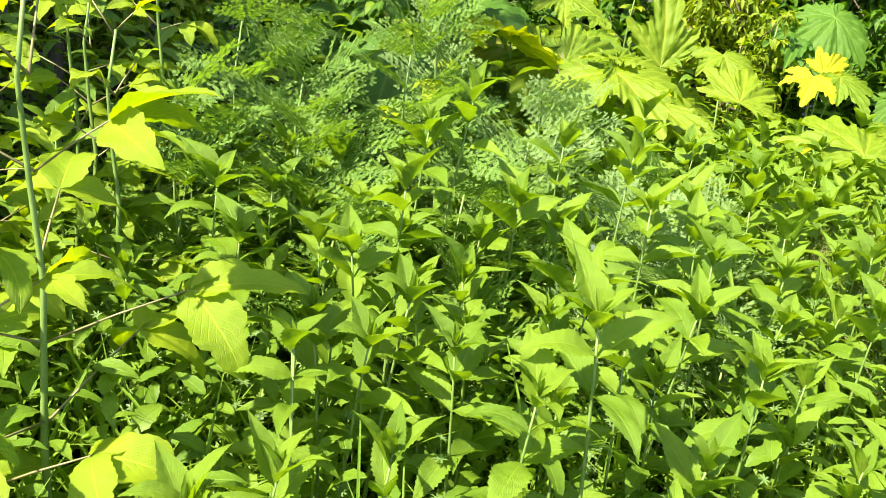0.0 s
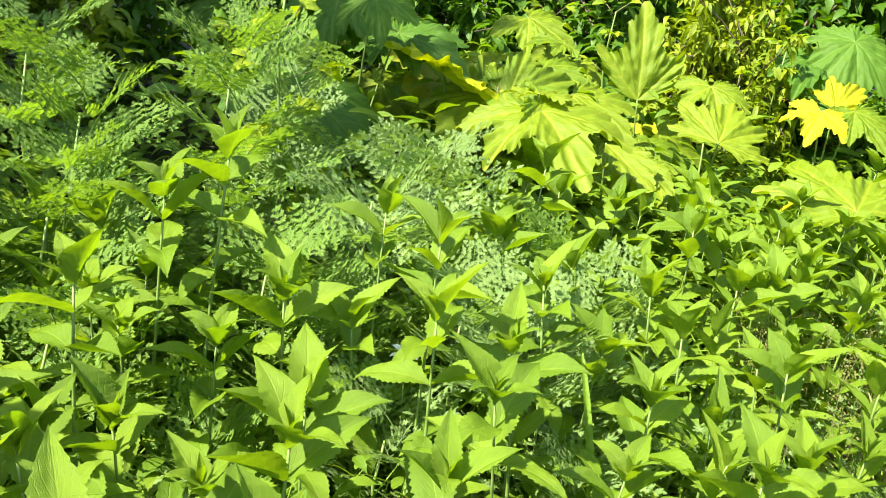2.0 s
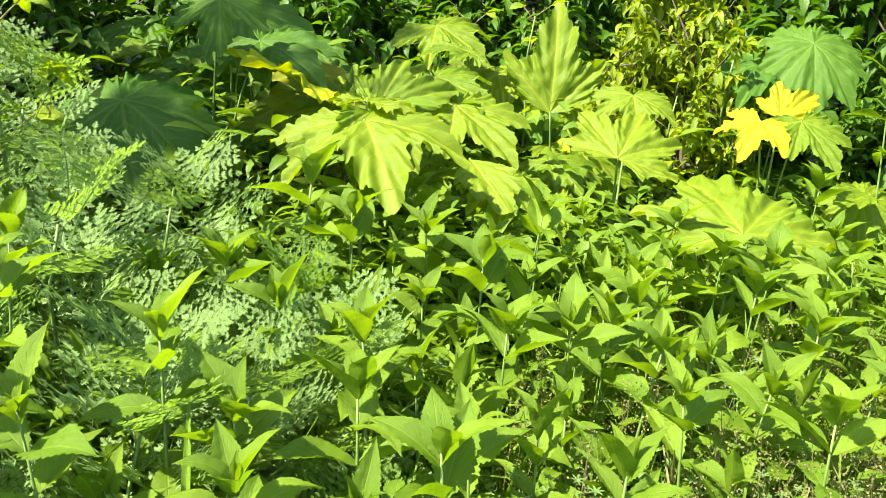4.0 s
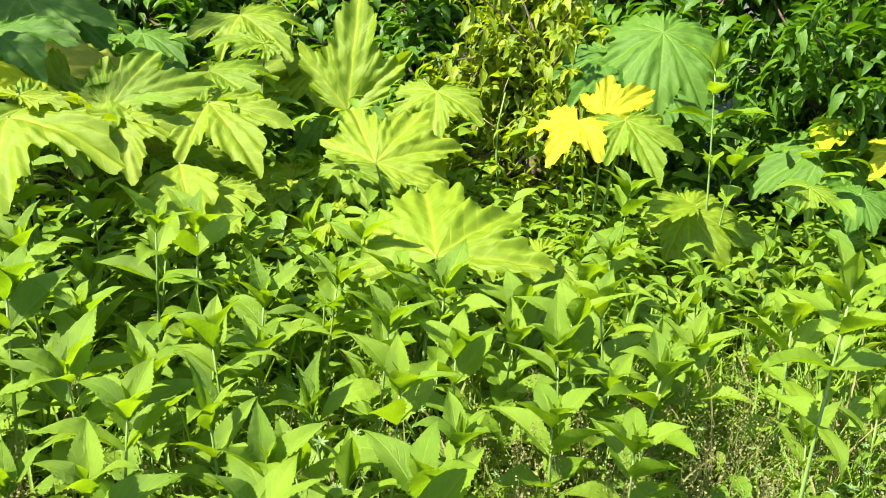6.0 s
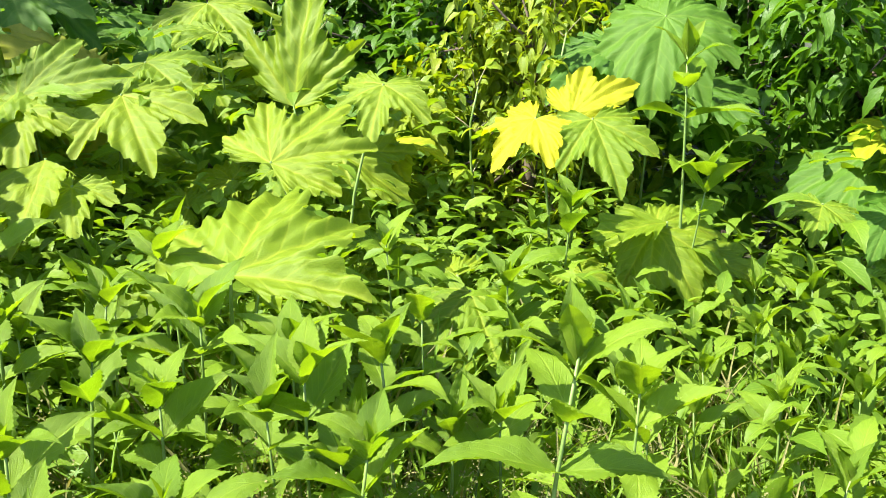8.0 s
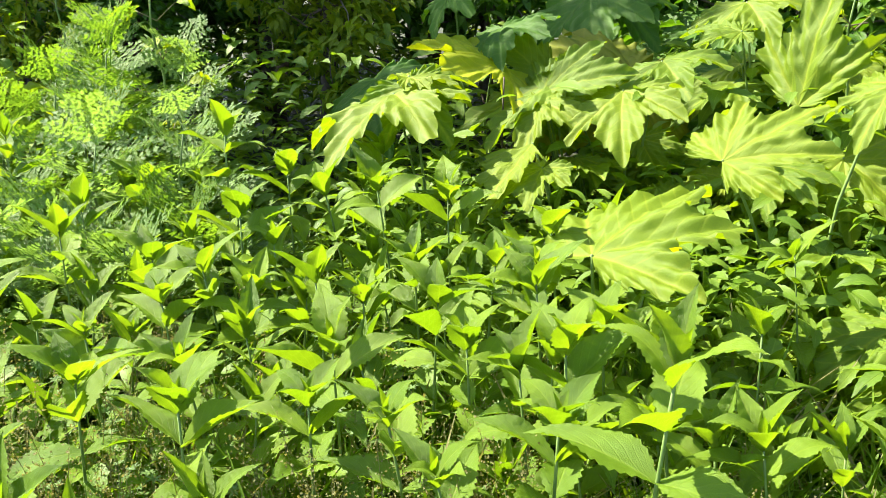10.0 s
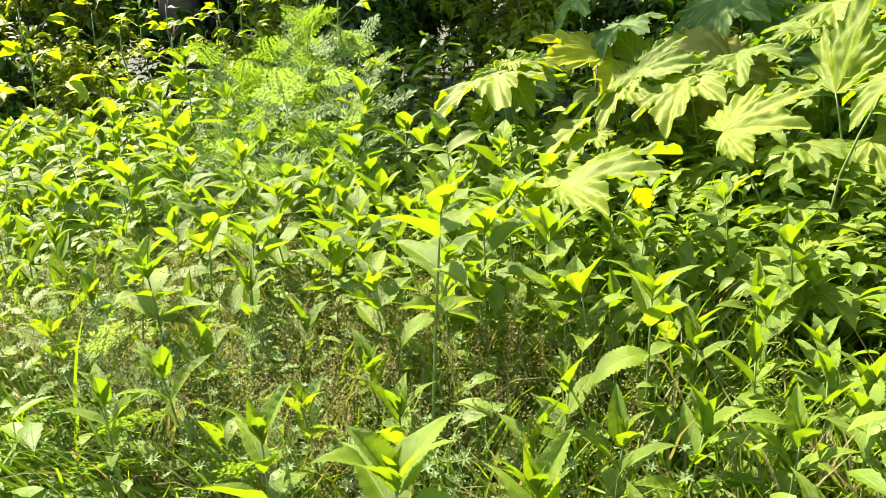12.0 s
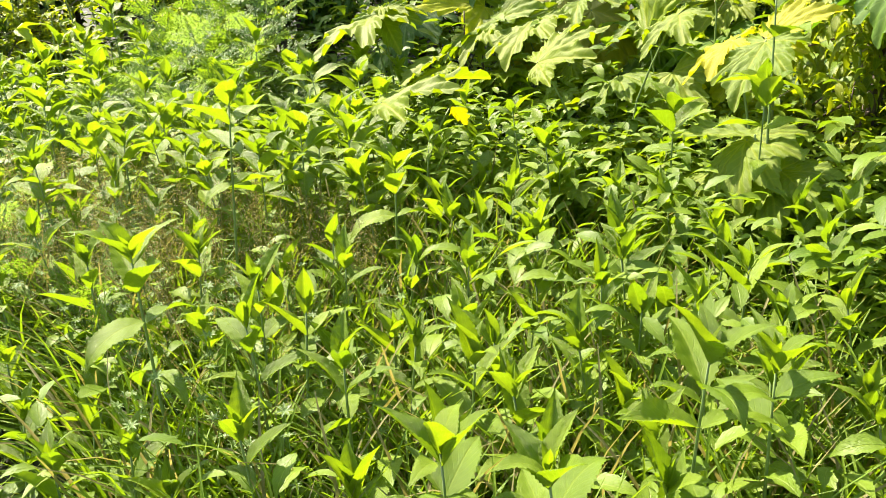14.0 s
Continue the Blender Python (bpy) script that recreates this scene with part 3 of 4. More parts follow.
feathery_plant(0.78, 2.95, 0.8, 15, 20, "green", 0.34)
feathery_plant(0.62, 2.55, 0.78, 15, 21, "grey", 0.36)
feathery_plant(0.15, 2.5, 0.85, 15, 22, "green", 0.36)
feathery_plant(-0.2, 2.15, 0.75, 14, 23, "green", 0.34)
feathery_plant(0.9, 2.1, 0.6, 12, 24, "grey", 0.3)
feathery_plant(1.15, 2.4, 0.6, 12, 25, "green", 0.3)
feathery_plant(-0.65, 2.3, 1.0, 16, 27, "green", 0.38)
feathery_plant(0.86, 2.56, 0.76, 14, 28, "grey", 0.3)
feathery_plant(0.70, 2.70, 0.74, 14, 29, "grey", 0.3)
feathery_plant(0.48, 3.02, 1.04, 16, 31, "grey", 0.34)
feathery_plant(0.04, 3.10, 1.18, 18, 32, "grey", 0.36)
feathery_plant(-0.38, 2.66, 1.12, 18, 33, "green", 0.38)
feathery_plant(3.12, 5.0, 0.72, 14, 19, "green", 0.22)


# ---- maple saplings ----
def leaflet_width(t, wide, peaks):
    """Half width of a maple leaflet: broad with a few coarse points."""
    point = abs((t * peaks + 0.2) % 1.0 - 0.75) / 0.75
    return wide * math.sin(math.pi * min(1.0, t ** 0.72)) ** 0.9 * (1.1 - 0.34 * point * min(1.0, 2 * t)) + 0.005


LEAFLET_MESH = [mesh_of("leaflet", ribbon(26, 6, lambda t, w=w, p=p: leaflet_width(t, w, p), 0.03, f, d, 20, tw, 0.16, k, 0.014), M_MAPLE) for k, (w, p, f, d, tw) in enumerate([(0.21, 3.4, 0.25, 38, 6), (0.25, 3.0, 0.18, 55, -8), (0.23, 3.8, 0.35, 25, 12)])]


def maple_sapling(x, y, tall, nodes, seed, size=0.11, low=0.35):
    rng = random.Random(seed)
    root = new("maple_sapling", None)
    root.matrix_basis = pose(x, y, ground_z(x, y))
    tagged(root, "slender maple sapling with yellow-green compound leaves", "sapling", group="maple saplings")
    part("stem", mesh_of("stem", tube([(0.012 * math.sin(1.7 * k), 0.012 * math.cos(2.2 * k) - 0.012, tall * k / 8) for k in range(9)], [0.009 - 0.0007 * k for k in range(9)], 7), M_STEM), root)
    for k in range(nodes):
        h = tall * (low + (0.99 - low) * k / (nodes - 1))
        ln = size * (1.25 - 0.6 * k / nodes)
        for s in (0, 180):
            az = 90 * k + s + rng.uniform(-25, 25)
            el = 12 + 45 * k / nodes + rng.uniform(-10, 10)
            stalk = pose(0, 0, h, 0, 0, az) @ pose(0, 0, 0, el, 0, 0)
            reach = ln * rng.uniform(0.9, 1.4)
            part("leaf_stalk", mesh_of("leaf_stalk", tube([tuple(stalk @ Vector((0, reach * t, -0.06 * reach * t * t))) for t in (0, 0.5, 1)], [0.0028, 0.0022, 0.0016], 4), M_STEM_RED), root)
            for a in (0, -62, 62):
                m = stalk @ pose(0, reach, -0.06 * reach, 0, 0, a) @ pose(0, 0, 0, -18 + rng.uniform(-14, 14), rng.uniform(-18, 18), 0) @ Matrix.Scale(ln * (1.15 if a == 0 else 0.92) * rng.uniform(0.85, 1.15), 4)
                part("leaflet", rng.choice(LEAFLET_MESH), root, m)
    return root


maple_sapling(-0.60, 1.33, 1.36, 6, 1, 0.165, 0.42)
maple_sapling(-0.62, 1.12, 0.86, 4, 2, 0.145, 0.5)
maple_sapling(-0.85, 2.75, 1.42, 6, 3)
maple_sapling(0.02, 3.05, 1.40, 6, 4, 0.10, 0.5)
maple_sapling(-1.10, 2.00, 1.30, 6, 5)
maple_sapling(-1.15, 1.55, 1.28, 6, 6)
maple_sapling(-1.00, 2.45, 1.25, 6, 7)
maple_sapling(-1.45, 1.75, 1.15, 5, 8)
maple_sapling(-1.50, 1.20, 1.10, 5, 9)
maple_sapling(-0.95, 1.75, 1.20, 6, 12)
maple_sapling(-0.75, 2.08, 1.14, 6, 13)
maple_sapling(-1.20, 2.30, 1.35, 6, 14)
maple_sapling(-0.90, 2.32, 1.20, 6, 15)
maple_sapling(1.12, 5.28, 1.30, 6, 16, 0.10, 0.4)
maple_sapling(0.82, 5.43, 1.22, 6, 17, 0.10, 0.4)
maple_sapling(2.05, 5.45, 1.25, 6, 10, 0.09, 0.4)
maple_sapling(1.80, 5.25, 1.05, 5, 11, 0.09, 0.4)


# ---- undergrowth, grass ----
def undergrowth(name, label, pieces, material, count, low, high, sizes, seed, area, tilt=(-15, 35)):
    rng = random.Random(seed)
    g = Geo()
    x0, x1, y0, y1, near, far = area
    n = 0
    while n < count:
        x, y = rng.uniform(x0, x1), rng.uniform(y0, y1)
        d = beside(x, y)
        if d < near - (0.6 if x > 2.9 and near > 0.25 else 0.0) or d > far or (low > 0.06 and d < 1.9 and x > 2.0 and rng.random() < 0.7):
            continue
        if sizes[1] > 0.3 and abs(d) < 0.24:
            continue
        n += 1
        z = ground_z(x, y) + rng.uniform(low, high)
        g.add(rng.choice(pieces), rot(0, 0, rng.uniform(0, 360)) @ rot(rng.uniform(*tilt), rng.uniform(-20, 20), 0), (x, y, z), rng.uniform(*sizes))
    ob = new(name, mesh_of(name, g.piece(), material))
    tagged(ob, label, "plants", kind="stuff")
    return ob


SMALL = [ribbon(10, 2, ovate, 0.09, 0.35, d, 10, 12 * k - 12, 0, k) for k, d in enumerate((20, 45, 60))]
BLADE = [ribbon(7, 2, lambda t: 0.012 * (1 - t) ** 0.6, 0, 0.5, d, 30, 20, 0, k) for k, d in enumerate((15, 45, 80))]
undergrowth("undergrowth", "dense low green leaves filling the bed", SMALL, M_UNDER, 20000, 0.08, 0.62, (0.05, 0.125), 21, (-3.4, 5.2, -1.4, 5.4, 0.1, 3.4))
undergrowth("ground_cover", "broad low green leaves covering the soil", SMALL, M_UNDER, 11000, 0.0, 0.14, (0.08, 0.16), 24, (-3.5, 5.4, -0.4, 6.2, -0.7, 4.2))
undergrowth("wood_undergrowth", "dense dark green leaves under the trees", SMALL, M_UNDER, 15000, 0.05, 1.0, (0.08, 0.17), 23, (-6.0, 7.0, -2.0, 9.5, 2.7, 7.0))
undergrowth("hogweed_undergrowth", "broad green leaves crowding under the hogweed", SMALL, M_UNDER, 4600, 0.25, 0.72, (0.06, 0.12), 27, (0.0, 3.6, 3.7, 5.6, 1.7, 3.4), (-25, 45))
undergrowth("grass", "long green grass blades between the plants", BLADE, M_GRASS, 7500, 0.0, 0.12, (0.35, 0.72), 22, (-2.0, 5.2, 0.2, 5.5, 0.32, 2.6), (50, 88))


TALL = [ribbon(8, 2, lambda t: 0.009 * (1 - t) ** 0.5 + 0.001, 0, 0.5, d, 35, 25, 0, k) for k, d in enumerate((10, 25, 50))]
undergrowth("tall_grass", "tall yellow-green grass blades standing between the sunflowers", TALL, M_GRASS, 10500, 0.0, 0.05, (0.38, 0.66), 25, (1.6, 5.2, 1.6, 4.8, 0.3, 1.9), (66, 92))
undergrowth("straw", "thin dry straw-coloured grass stems between the sunflowers", TALL, M_PANICLE, 2600, 0.0, 0.05, (0.4, 0.7), 28, (1.6, 5.2, 1.9, 4.8, 0.35, 2.0), (72, 95))
undergrowth("meadow_grass", "short trodden meadow grass beside the bed", BLADE, M_GRASS, 15000, 0.0, 0.02, (0.10, 0.24), 26, (-3.0, 8.0, -4.0, 5.0, -3.4, 0.2), (35, 85))


def dry_stalk(x, y, tall, turn):
    root = new("dry_stalk", None)
    root.matrix_basis = pose(x, y, ground_z(x, y), 0, 0, turn)
    tagged(root, "bent dry brown stalk among the hogweed", "stalk")
    part("stalk", mesh_of("stalk", tube([(0.05 * t * t, 0.02 * math.sin(5 * t), tall * t) for t in (0, 0.2, 0.4, 0.6, 0.8, 1.0)], [0.006, 0.006, 0.005, 0.005, 0.004, 0.003], 6), M_BARK), root)
    part("side_twig", mesh_of("side_twig", tube([(0.03, 0, tall * 0.7), (0.14, 0.03, tall * 0.88), (0.2, 0.04, tall * 0.9)], [0.003, 0.0025, 0.0015], 5), M_BARK), root)


dry_stalk(0.55, 4.15, 1.0, 30)
dry_stalk(0.62, 4.25, 0.9, 210)


def broad_grass(x, y, tall, lean, turn):
    root = new("grass_tuft", None)
    root.matrix_basis = pose(x, y, ground_z(x, y), 0, 0, turn)
    tagged(root, "broad upright grass blade with a pale midrib", "grass")
    for k in range(3):
        part("blade", mesh_of("blade", ribbon(14, 4, lambda t: 0.016 * (1 - t) ** 0.45 + 0.001, 0, 0.6, 10 + 14 * k, 20, 12, 0, k), M_GRASS), root, pose(0, 0, 0, 0, 0, 70 * k) @ pose(0, 0, 0, 84 - lean * (1 + k), 0, 0) @ Matrix.Scale(tall * (1 - 0.16 * k), 4))


broad_grass(0.98, 2.0, 0.9, 6, 20)
broad_grass(1.5, 2.5, 0.7, 9, 140)
broad_grass(2.75, 3.9, 0.7, 10, 60)
broad_grass(2.9, 4.2, 0.65, 12, 200)


def seed_grass(count, seed):
    rng = random.Random(seed)
    g = Geo()
    grain = (np.array([(0, 0, 0), (0.5, 0.4, 0.15), (0, 1.0, 0), (-0.5, 0.4, 0.15)], float), [(0, 1, 2, 3)], np.array([(0.5, 0), (1, 0.5), (0.5, 1), (0, 0.5)], float))
    spots = [(2.3, 3.1, 0.35), (2.55, 3.45, 0.3), (2.1, 2.75, 0.35), (2.3, 2.4, 0.45), (1.7, 2.7, 0.4), (2.9, 2.95, 0.4), (1.9, 2.3, 0.45), (2.6, 2.7, 0.4)]
    for k in range(count):
        cx, cy, r = spots[k % len(spots)]
        x, y = rng.gauss(cx, r * 0.6), rng.gauss(cy, r * 0.6)
        if beside(x, y) < 0.34:
            continue
        z = ground_z(x, y)
        tall = rng.uniform(0.6, 0.78)
        lean = np.array((rng.uniform(-0.1, 0.1), rng.uniform(-0.1, 0.1), 0))
        g.add(tube([tuple(np.array((x, y, z)) + lean * t * t + np.array((0, 0, tall * t))) for t in (0, 0.35, 0.7, 1.0)], [0.0013, 0.0012, 0.0009, 0.0005], 3))
        for q in range(110):
            t = rng.uniform(0.74, 1.0)
            wide = 0.085 * (1.05 - t) / 0.3
            a = rng.uniform(0, 6.28)
            p = np.array((x, y, z)) + lean * t * t + np.array((math.cos(a) * wide * rng.random(), math.sin(a) * wide * rng.random(), tall * t + rng.uniform(-0.01, 0.02)))
            g.add(grain, rot(rng.uniform(-80, 80), rng.uniform(-80, 80), rng.uniform(0, 360)), p, rng.uniform(0.003, 0.006))
    tagged(new("seeding_grass", mesh_of("seeding_grass", g.piece(), M_PANICLE, False)), "fine grass with loose brownish seed heads", "grass", kind="stuff")


seed_grass(420, 41)


def bedstraw(count, seed):
    """Thin scrambling stems with whorls of narrow leaves."""
    rng = random.Random(seed)
    g = Geo()
    needle = ribbon(3, 2, lambda t: 0.15 * math.sin(math.pi * min(1.0, t ** 0.9 + 0.03)), 0, 0.3, 35, 0, 0, 0, 1)
    whorl = Geo()
    for k in range(7):
        whorl.add(needle, rot(0, 0, 51.4 * k) @ rot(22))
    whorl = whorl.piece()
    spots = [(2.2, 2.55, 0.30), (2.6, 2.65, 0.28), (2.95, 2.9, 0.25), (1.75, 2.3, 0.35), (2.4, 3.0, 0.35), (1.3, 2.35, 0.35), (3.2, 3.25, 0.3), (0.2, 1.7, 0.35), (2.0, 2.9, 0.4)]
    for k in range(count):
        cx, cy, r = spots[k % len(spots)]
        x, y = rng.gauss(cx, r), rng.gauss(cy, r)
        if beside(x, y) < 0.36:
            continue
        o = np.array((x, y, ground_z(x, y)))
        tall, lean = rng.uniform(0.35, 0.66), np.array((rng.uniform(-0.16, 0.16), rng.uniform(-0.16, 0.16), 0))
        g.add(tube([tuple(o + lean * t * t + np.array((0, 0, tall * t))) for t in (0, 0.4, 0.75, 1.0)], [0.0014, 0.0013, 0.001, 0.0006], 3))
        for q in range(9):
            t = 0.3 + 0.7 * q / 8
            g.add(whorl, rot(rng.uniform(-25, 25), rng.uniform(-25, 25), rng.uniform(0, 60)), o + lean * t * t + np.array((0, 0, tall * t)), rng.uniform(0.018, 0.030) * (1.2 - 0.5 * t))
    tagged(new("bedstraw", mesh_of("bedstraw", g.piece(), M_FERN_GREY, False)), "pale thin-stemmed bedstraw with whorls of narrow leaves", "plants", kind="stuff")


bedstraw(850, 43)


def white_flower(x, y, z, size):
    root = new("white_flower", None)
    root.matrix_basis = pose(x, y, ground_z(x, y))
    tagged(root, "small white head on a thin green stem, for flower and leaf glint", "flower")
    h = z - ground_z(x, y)
    part("stem", mesh_of("stem", tube([(0, 0, 0), (0.01, 0, h * 0.5), (0, 0.01, h)], [0.003, 0.0025, 0.002], 5), M_STEM), root)
    petal = mesh_of("petal", ribbon(5, 2, spoon, 0, 0.2, 30, 10, 0, 0, 2), M_WHITE)
    for k in range(9):
        part("petal", petal, root, pose(0, 0.01, h, 0, 0, 40 * k) @ pose(0, 0, 0, 15 + 14 * (k % 3), 0, 0) @ Matrix.Scale(size, 4))


# the first, larger head stands in for a white glint on a leaf
white_flower(0.51, 2.31, 0.70, 0.036)
white_flower(-0.17, 1.32, 0.84, 0.013)


# ---- shrubs and trees behind ----
def crown_piece(seed, count, leaf, spread, twigs=26):
    rng = random.Random(seed)
    g, w = Geo(), Geo()
    for k in range(twigs):
        az, el = rng.uniform(0, 360), rng.uniform(-25, 80)
        ln = spread * rng.uniform(0.55, 1.0)
        way = rot(0, 0, az) @ rot(el)
        start = np.array((0, 0, rng.uniform(-0.5, 0.3) * spread))
        pts = [start + way @ np.array((0, ln * t, -0.25 * ln * t * t)) + np.array([rng.uniform(-0.03, 0.03) * ln for _ in range(3)]) for t in (0, 0.25, 0.5, 0.75, 1.0)]
        w.add(tube([tuple(p) for p in pts], [0.012 * spread * (1 - 0.8 * t) for t in (0, 0.25, 0.5, 0.75, 1.0)], 4))
        clump = None
        for q in range(count // twigs):
            if q % 7 == 0:
                t = rng.random() ** 0.6
                i = min(int(t * 4), 3)
                clump = pts[i] + (pts[i + 1] - pts[i]) * (t * 4 - i) + np.array([rng.gauss(0, 0.07) * spread for _ in range(3)])
                head = rng.uniform(0, 360)
            g.add(rng.choice(SMALL), rot(rng.uniform(-50, 25), rng.uniform(-25, 25), head + rng.uniform(-110, 110)), clump + np.array([rng.gauss(0, 0.03) * spread for _ in range(3)]), leaf * rng.uniform(0.7, 1.3))
    return g.piece(), w.piece()


def shrub_kind(seed, count, leaf, spread, material):
    leaves, twigs = crown_piece(seed, count, leaf, spread)
    return mesh_of("crown", leaves, material), mesh_of("branch_work", twigs, M_BARK)


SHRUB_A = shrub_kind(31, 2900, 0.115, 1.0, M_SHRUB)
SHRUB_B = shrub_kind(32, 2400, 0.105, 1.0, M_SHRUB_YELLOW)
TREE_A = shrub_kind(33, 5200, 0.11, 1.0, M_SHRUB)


def shrub(x, y, tall, wide, kind, turn, label, name="shrub", category="shrub"):
    root = new(name, None)
    root.matrix_basis = pose(x, y, ground_z(x, y))
    tagged(root, label, category)
    me = mesh_of("trunk", tube([(0.03 * math.sin(2.1 * k), 0.03 * math.cos(1.3 * k), tall * 0.62 * k / 5) for k in range(6)], [0.03 * tall * (1 - 0.12 * k) for k in range(6)], 8), M_BARK)
    part("trunk", me, root)
    m = pose(0, 0, tall * 0.58, 0, 0, turn) @ Matrix.Diagonal((wide, wide, tall * 0.48, 1))
    part("crown", kind[0], root, m)
    part("branch_work", kind[1], root, m)
    return root


GREEN_SHRUB, YELLOW_SHRUB = "leafy green shrub at the edge of the wood", "yellow-green shrub with small narrow leaves"
shrub(1.9, 5.6, 1.7, 0.55, SHRUB_B, 20, YELLOW_SHRUB)
shrub(3.6, 6.2, 2.2, 0.9, SHRUB_A, 60, GREEN_SHRUB)
shrub(4.6, 6.4, 2.2, 0.9, SHRUB_B, 100, YELLOW_SHRUB)
shrub(2.6, 6.9, 2.6, 1.1, SHRUB_A, 140, GREEN_SHRUB)
shrub(1.0, 6.6, 2.2, 1.0, SHRUB_A, 190, GREEN_SHRUB)
shrub(-0.6, 6.4, 2.4, 1.0, SHRUB_A, 230, GREEN_SHRUB)
shrub(-1.8, 4.2, 1.9, 0.8, SHRUB_B, 270, YELLOW_SHRUB)
shrub(-2.4, 3.0, 2.1, 0.8, SHRUB_A, 300, GREEN_SHRUB)
shrub(-1.9, 2.5, 1.4, 0.6, SHRUB_B, 330, YELLOW_SHRUB)
shrub(3.2, 5.9, 1.9, 0.7, SHRUB_A, 15, GREEN_SHRUB)
shrub(4.0, 5.7, 1.8, 0.7, SHRUB_A, 75, GREEN_SHRUB)
shrub(1.75, 6.0, 1.9, 0.7, SHRUB_B, 155, YELLOW_SHRUB)
shrub(0.2, 7.2, 2.6, 1.1, SHRUB_A, 205, GREEN_SHRUB)
shrub(-2.0, 5.4, 2.3, 1.0, SHRUB_A, 245, GREEN_SHRUB)
shrub(-3.4, 4.2, 2.4, 1.1, SHRUB_A, 285, GREEN_SHRUB)
shrub(-3.2, 1.9, 2.2, 1.0, SHRUB_A, 315, GREEN_SHRUB)
shrub(-2.6, 0.6, 2.0, 0.9, SHRUB_B, 345, YELLOW_SHRUB)
shrub(-2.2, 0.3, 1.6, 0.8, SHRUB_A, 65, GREEN_SHRUB)
shrub(-3.4, -0.6, 2.2, 1.1, SHRUB_A, 165, GREEN_SHRUB)
shrub(-1.7, 1.2, 1.2, 0.55, SHRUB_B, 265, YELLOW_SHRUB)
shrub(5.4, 7.0, 2.6, 1.1, SHRUB_A, 25, GREEN_SHRUB)
shrub(-1.0, 7.8, 3.0, 1.3, SHRUB_A, 95, GREEN_SHRUB)
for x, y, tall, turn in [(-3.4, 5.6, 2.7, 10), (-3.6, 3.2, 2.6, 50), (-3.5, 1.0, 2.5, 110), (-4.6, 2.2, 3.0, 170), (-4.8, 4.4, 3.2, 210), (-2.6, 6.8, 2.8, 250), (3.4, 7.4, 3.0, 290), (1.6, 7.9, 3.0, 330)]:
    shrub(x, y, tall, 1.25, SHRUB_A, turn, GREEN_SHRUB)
# trees of the wood, spots and heights chosen to shade the background
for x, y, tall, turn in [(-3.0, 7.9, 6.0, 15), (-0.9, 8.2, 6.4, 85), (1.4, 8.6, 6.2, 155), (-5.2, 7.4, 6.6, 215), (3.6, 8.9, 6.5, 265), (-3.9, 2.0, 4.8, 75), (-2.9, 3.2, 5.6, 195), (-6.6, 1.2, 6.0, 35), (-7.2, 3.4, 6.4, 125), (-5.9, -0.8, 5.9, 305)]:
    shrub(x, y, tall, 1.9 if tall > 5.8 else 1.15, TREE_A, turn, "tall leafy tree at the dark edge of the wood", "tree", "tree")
# added tree, crown above the view, put here only for its shadow
shrub(-2.75, 1.75, 6.2, 0.55, TREE_A, 60, "slim tall leafy tree added to shade the back left of the bed", "tree", "tree")
for k in range(16):
    a = radians(8 + 8.5 * k)
    r = 11.0 + 1.5 * math.sin(3.7 * k)
    shrub(2.0 - r * math.cos(a), 2.5 + r * math.sin(a), 6.5 + 1.5 * math.sin(2.3 * k), 2.6, TREE_A, 47 * k, "tall leafy tree at the dark edge of the wood", "tree", "tree")

for k in range(22):
    a = radians(16.4 * k)
    shrub(2.0 + 46 * math.cos(a), 2.5 + 46 * math.sin(a), 9.0 + 2.0 * math.sin(2.9 * k), 4.2, TREE_A, 31 * k, "distant leafy tree at the far edge of the meadow", "tree", "tree")

TOPS_A = [(-0.02, 1.94, 0.97), (0.33, 1.27, 0.92), (0.24, 1.2, 0.86), (0.57, 2.25, 1.01), (0.02, 2.23, 1.05), (0.42, 2.51, 0.96), (0.87, 2.69, 0.82), (0.40, 1.88, 0.83), (0.31, 1.65, 0.8), (1.01, 2.15, 0.77),
          (0.59, 2.05, 0.88), (-0.12, 1.74, 0.87), (0.45, 1.53, 0.86), (0.65, 1.72, 0.81), (0.13, 2.29, 1.13), (0.73, 2.09, 0.82), (-0.44, 1.86, 1.0), (0.79, 3.12, 0.92), (0.85, 3.28, 0.8), (1.06, 2.63, 0.8)]
TOPS_B = [(1.04, 3.34, 0.81), (1.34, 3.4, 0.83), (1.23, 3.06, 0.79), (1.71, 3.55, 0.75), (1.6, 3.15, 0.75), (1.97, 3.51, 0.74), (1.83, 3.0, 0.62), (2.26, 3.4, 0.74), (1.6, 3.39, 0.74), (1.65, 3.63, 0.72), (1.85, 3.58, 0.77),
          (1.9, 3.32, 0.72), (1.72, 3.69, 0.86), (2.01, 4.15, 0.79), (2.26, 3.83, 0.78), (2.31, 3.56, 0.76), (2.44, 3.28, 0.76), (2.34, 4.64, 0.73), (2.72, 3.25, 0.87), (2.24, 3.32, 0.8), (1.45, 3.35, 0.66), (1.17, 4.03, 0.68), (2.3, 4.26, 0.6), (1.33, 3.6, 0.78)]
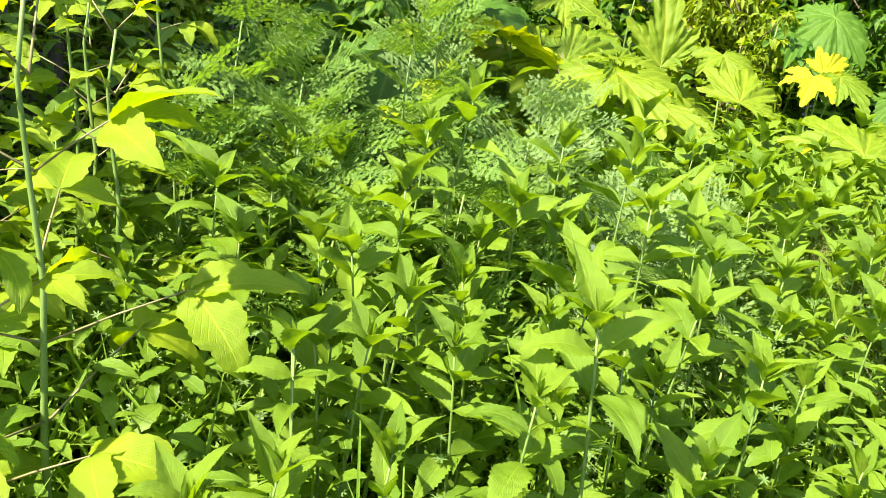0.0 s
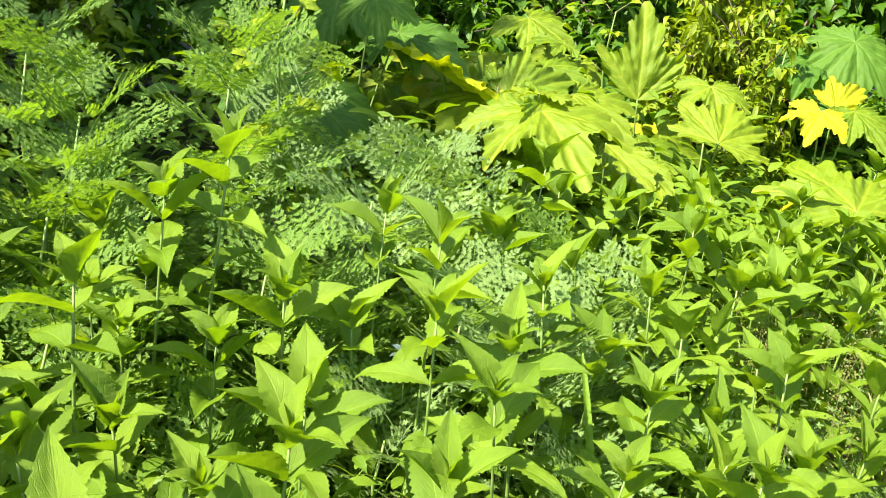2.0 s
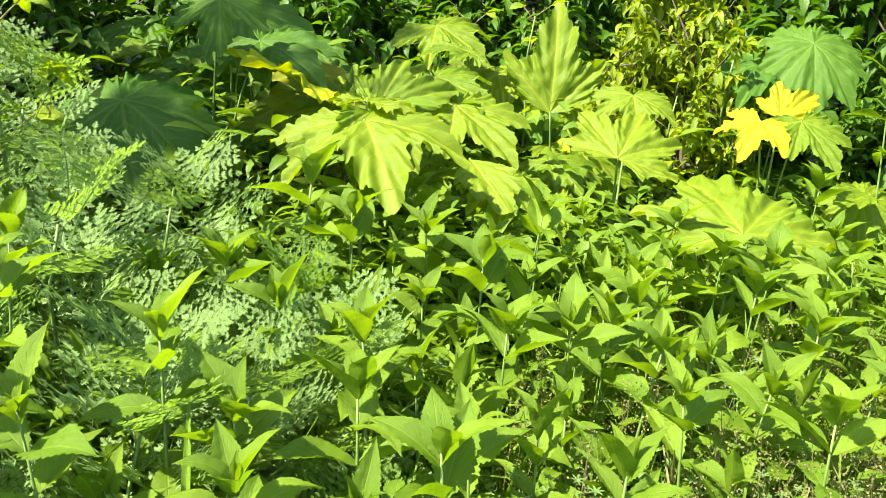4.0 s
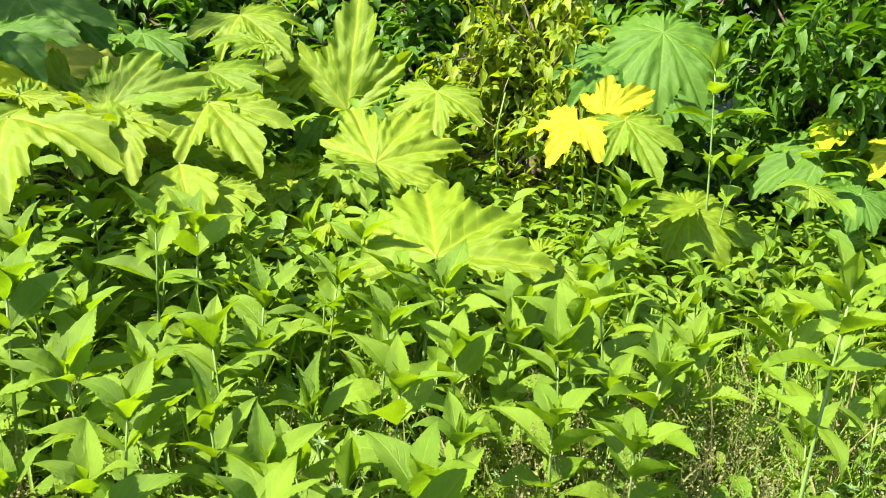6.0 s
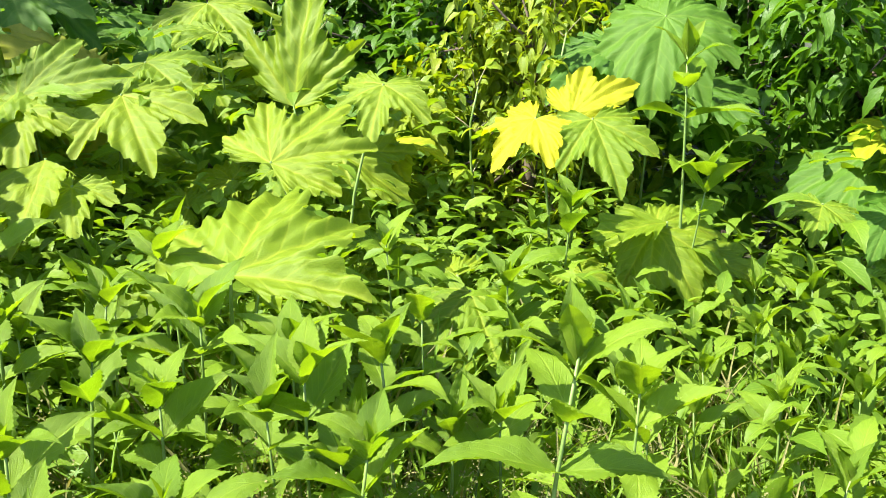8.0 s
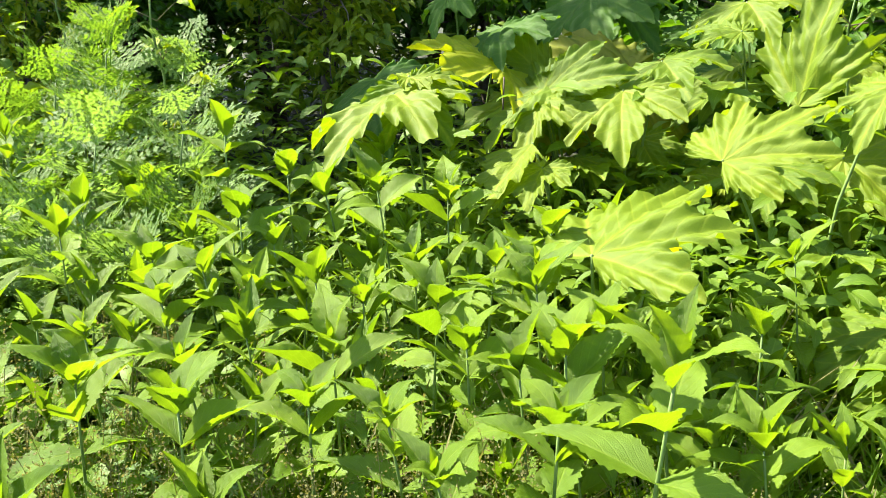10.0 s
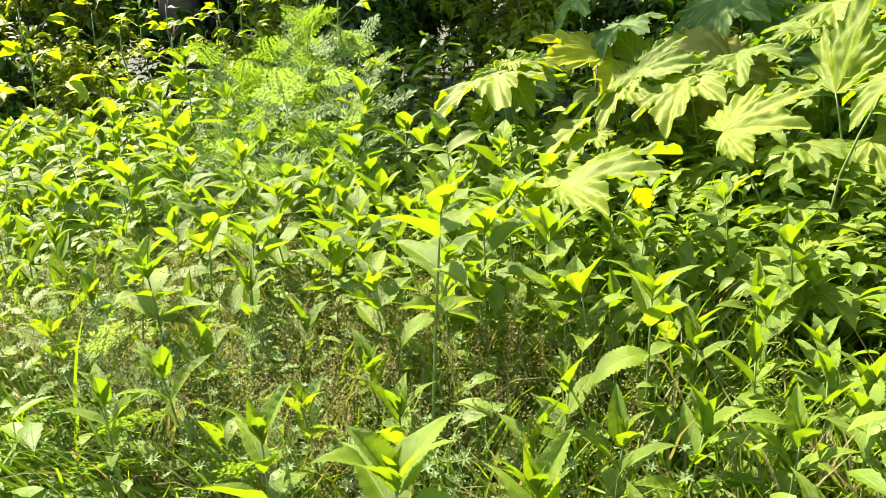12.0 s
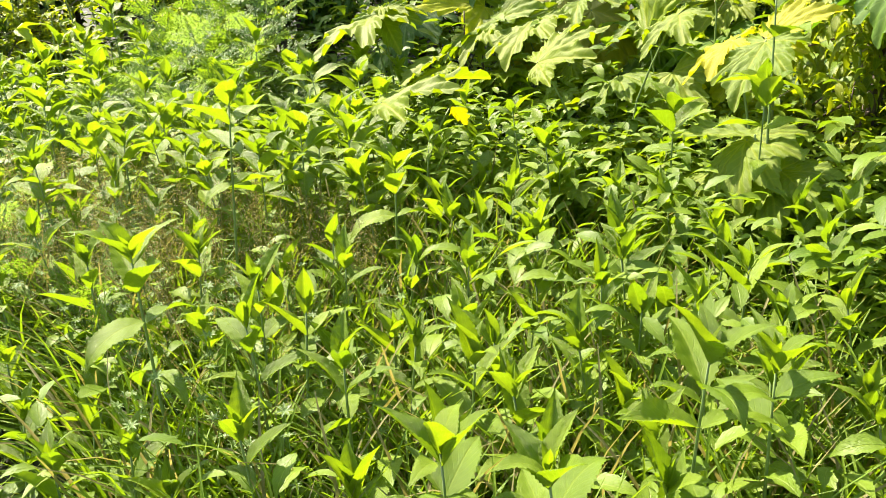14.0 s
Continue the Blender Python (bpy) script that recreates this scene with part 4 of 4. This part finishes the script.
TOPS_C = [(2.27, 2.54, 0.74), (2.60, 2.62, 0.64), (2.45, 3.56, 0.65), (2.57, 3.86, 0.57), (0.76, 3.62, 0.81), (0.91, 3.79, 0.8), (0.12, 2.91, 0.9), (2.95, 2.88, 0.62), (3.38, 3.12, 0.71), (2.42, 3.29, 0.69), (3.6, 3.54, 0.6), (3.21, 3.34, 0.61), (2.04, 4.53, 0.5), (3.26, 4.14, 0.55),
          (2.61, 4.14, 0.55), (4.05, 3.69, 0.63), (4.12, 3.83, 0.62), (4.04, 4.08, 0.7), (3.45, 3.34, 0.61), (3.87, 4.27, 0.62), (3.36, 3.46, 0.6), (2.14, 4.94, 0.6), (3.35, 4.21, 0.52), (2.1, 2.49, 0.74), (2.58, 4.85, 1.06), (2.68, 4.79, 0.87)]
TOPS_D = [(2.27, 3.27, 0.6), (2.46, 3.69, 0.6), (2.38, 2.93, 0.6), (2.84, 3.14, 0.6), (2.63, 2.5, 0.6), (3.03, 3.54, 0.6), (2.25, 3.59, 0.6), (1.83, 3.42, 0.6), (2.46, 3.84, 0.6), (3.65, 4.23, 0.52), (3.82, 3.71, 0.52), (3.9, 3.87, 0.52), (3.38, 3.52, 0.52), (3.42, 3.69, 0.52), (3.14, 3.36, 0.52), (3.67, 4.36, 0.52), (3.73, 3.35, 0.52), (2.77, 4.32, 0.52), (2.75, 2.94, 0.52), (4.03, 4.03, 0.52)]
TOPS_E = [(2.35, 3.36, 0.68), (2.52, 3.59, 0.68), (2.31, 4.21, 0.68), (2.0, 3.5, 0.68), (1.47, 3.16, 0.68), (1.65, 3.72, 0.68), (1.53, 3.29, 0.68), (1.41, 3.61, 0.68), (1.89, 3.35, 0.7), (2.13, 3.56, 0.7), (2.73, 3.69, 0.7), (1.66, 3.24, 0.7), (2.4, 3.1, 0.7), (2.14, 3.45, 0.7), (1.86, 2.82, 0.72), (1.59, 3.19, 0.72), (0.96, 2.78, 0.72), (0.66, 3.58, 0.72), (1.45, 2.93, 0.72), (2.12, 2.99, 0.72)]
rng = random.Random(11)
for x, y, z in TOPS_A + TOPS_B + TOPS_C + TOPS_D + TOPS_E:
    if all(math.hypot(x - a, y - b) > 0.045 for a, b in placed):
        plant_sunflower(x, y, z + 0.01 - ground_z(x, y), rng)
scatter_sunflowers(375, 7)
for which in sorted(unused):
    SUN_KINDS[which].matrix_basis = pose(0.2 + 0.17 * which, 4.9, ground_z(0.2 + 0.17 * which, 4.9))
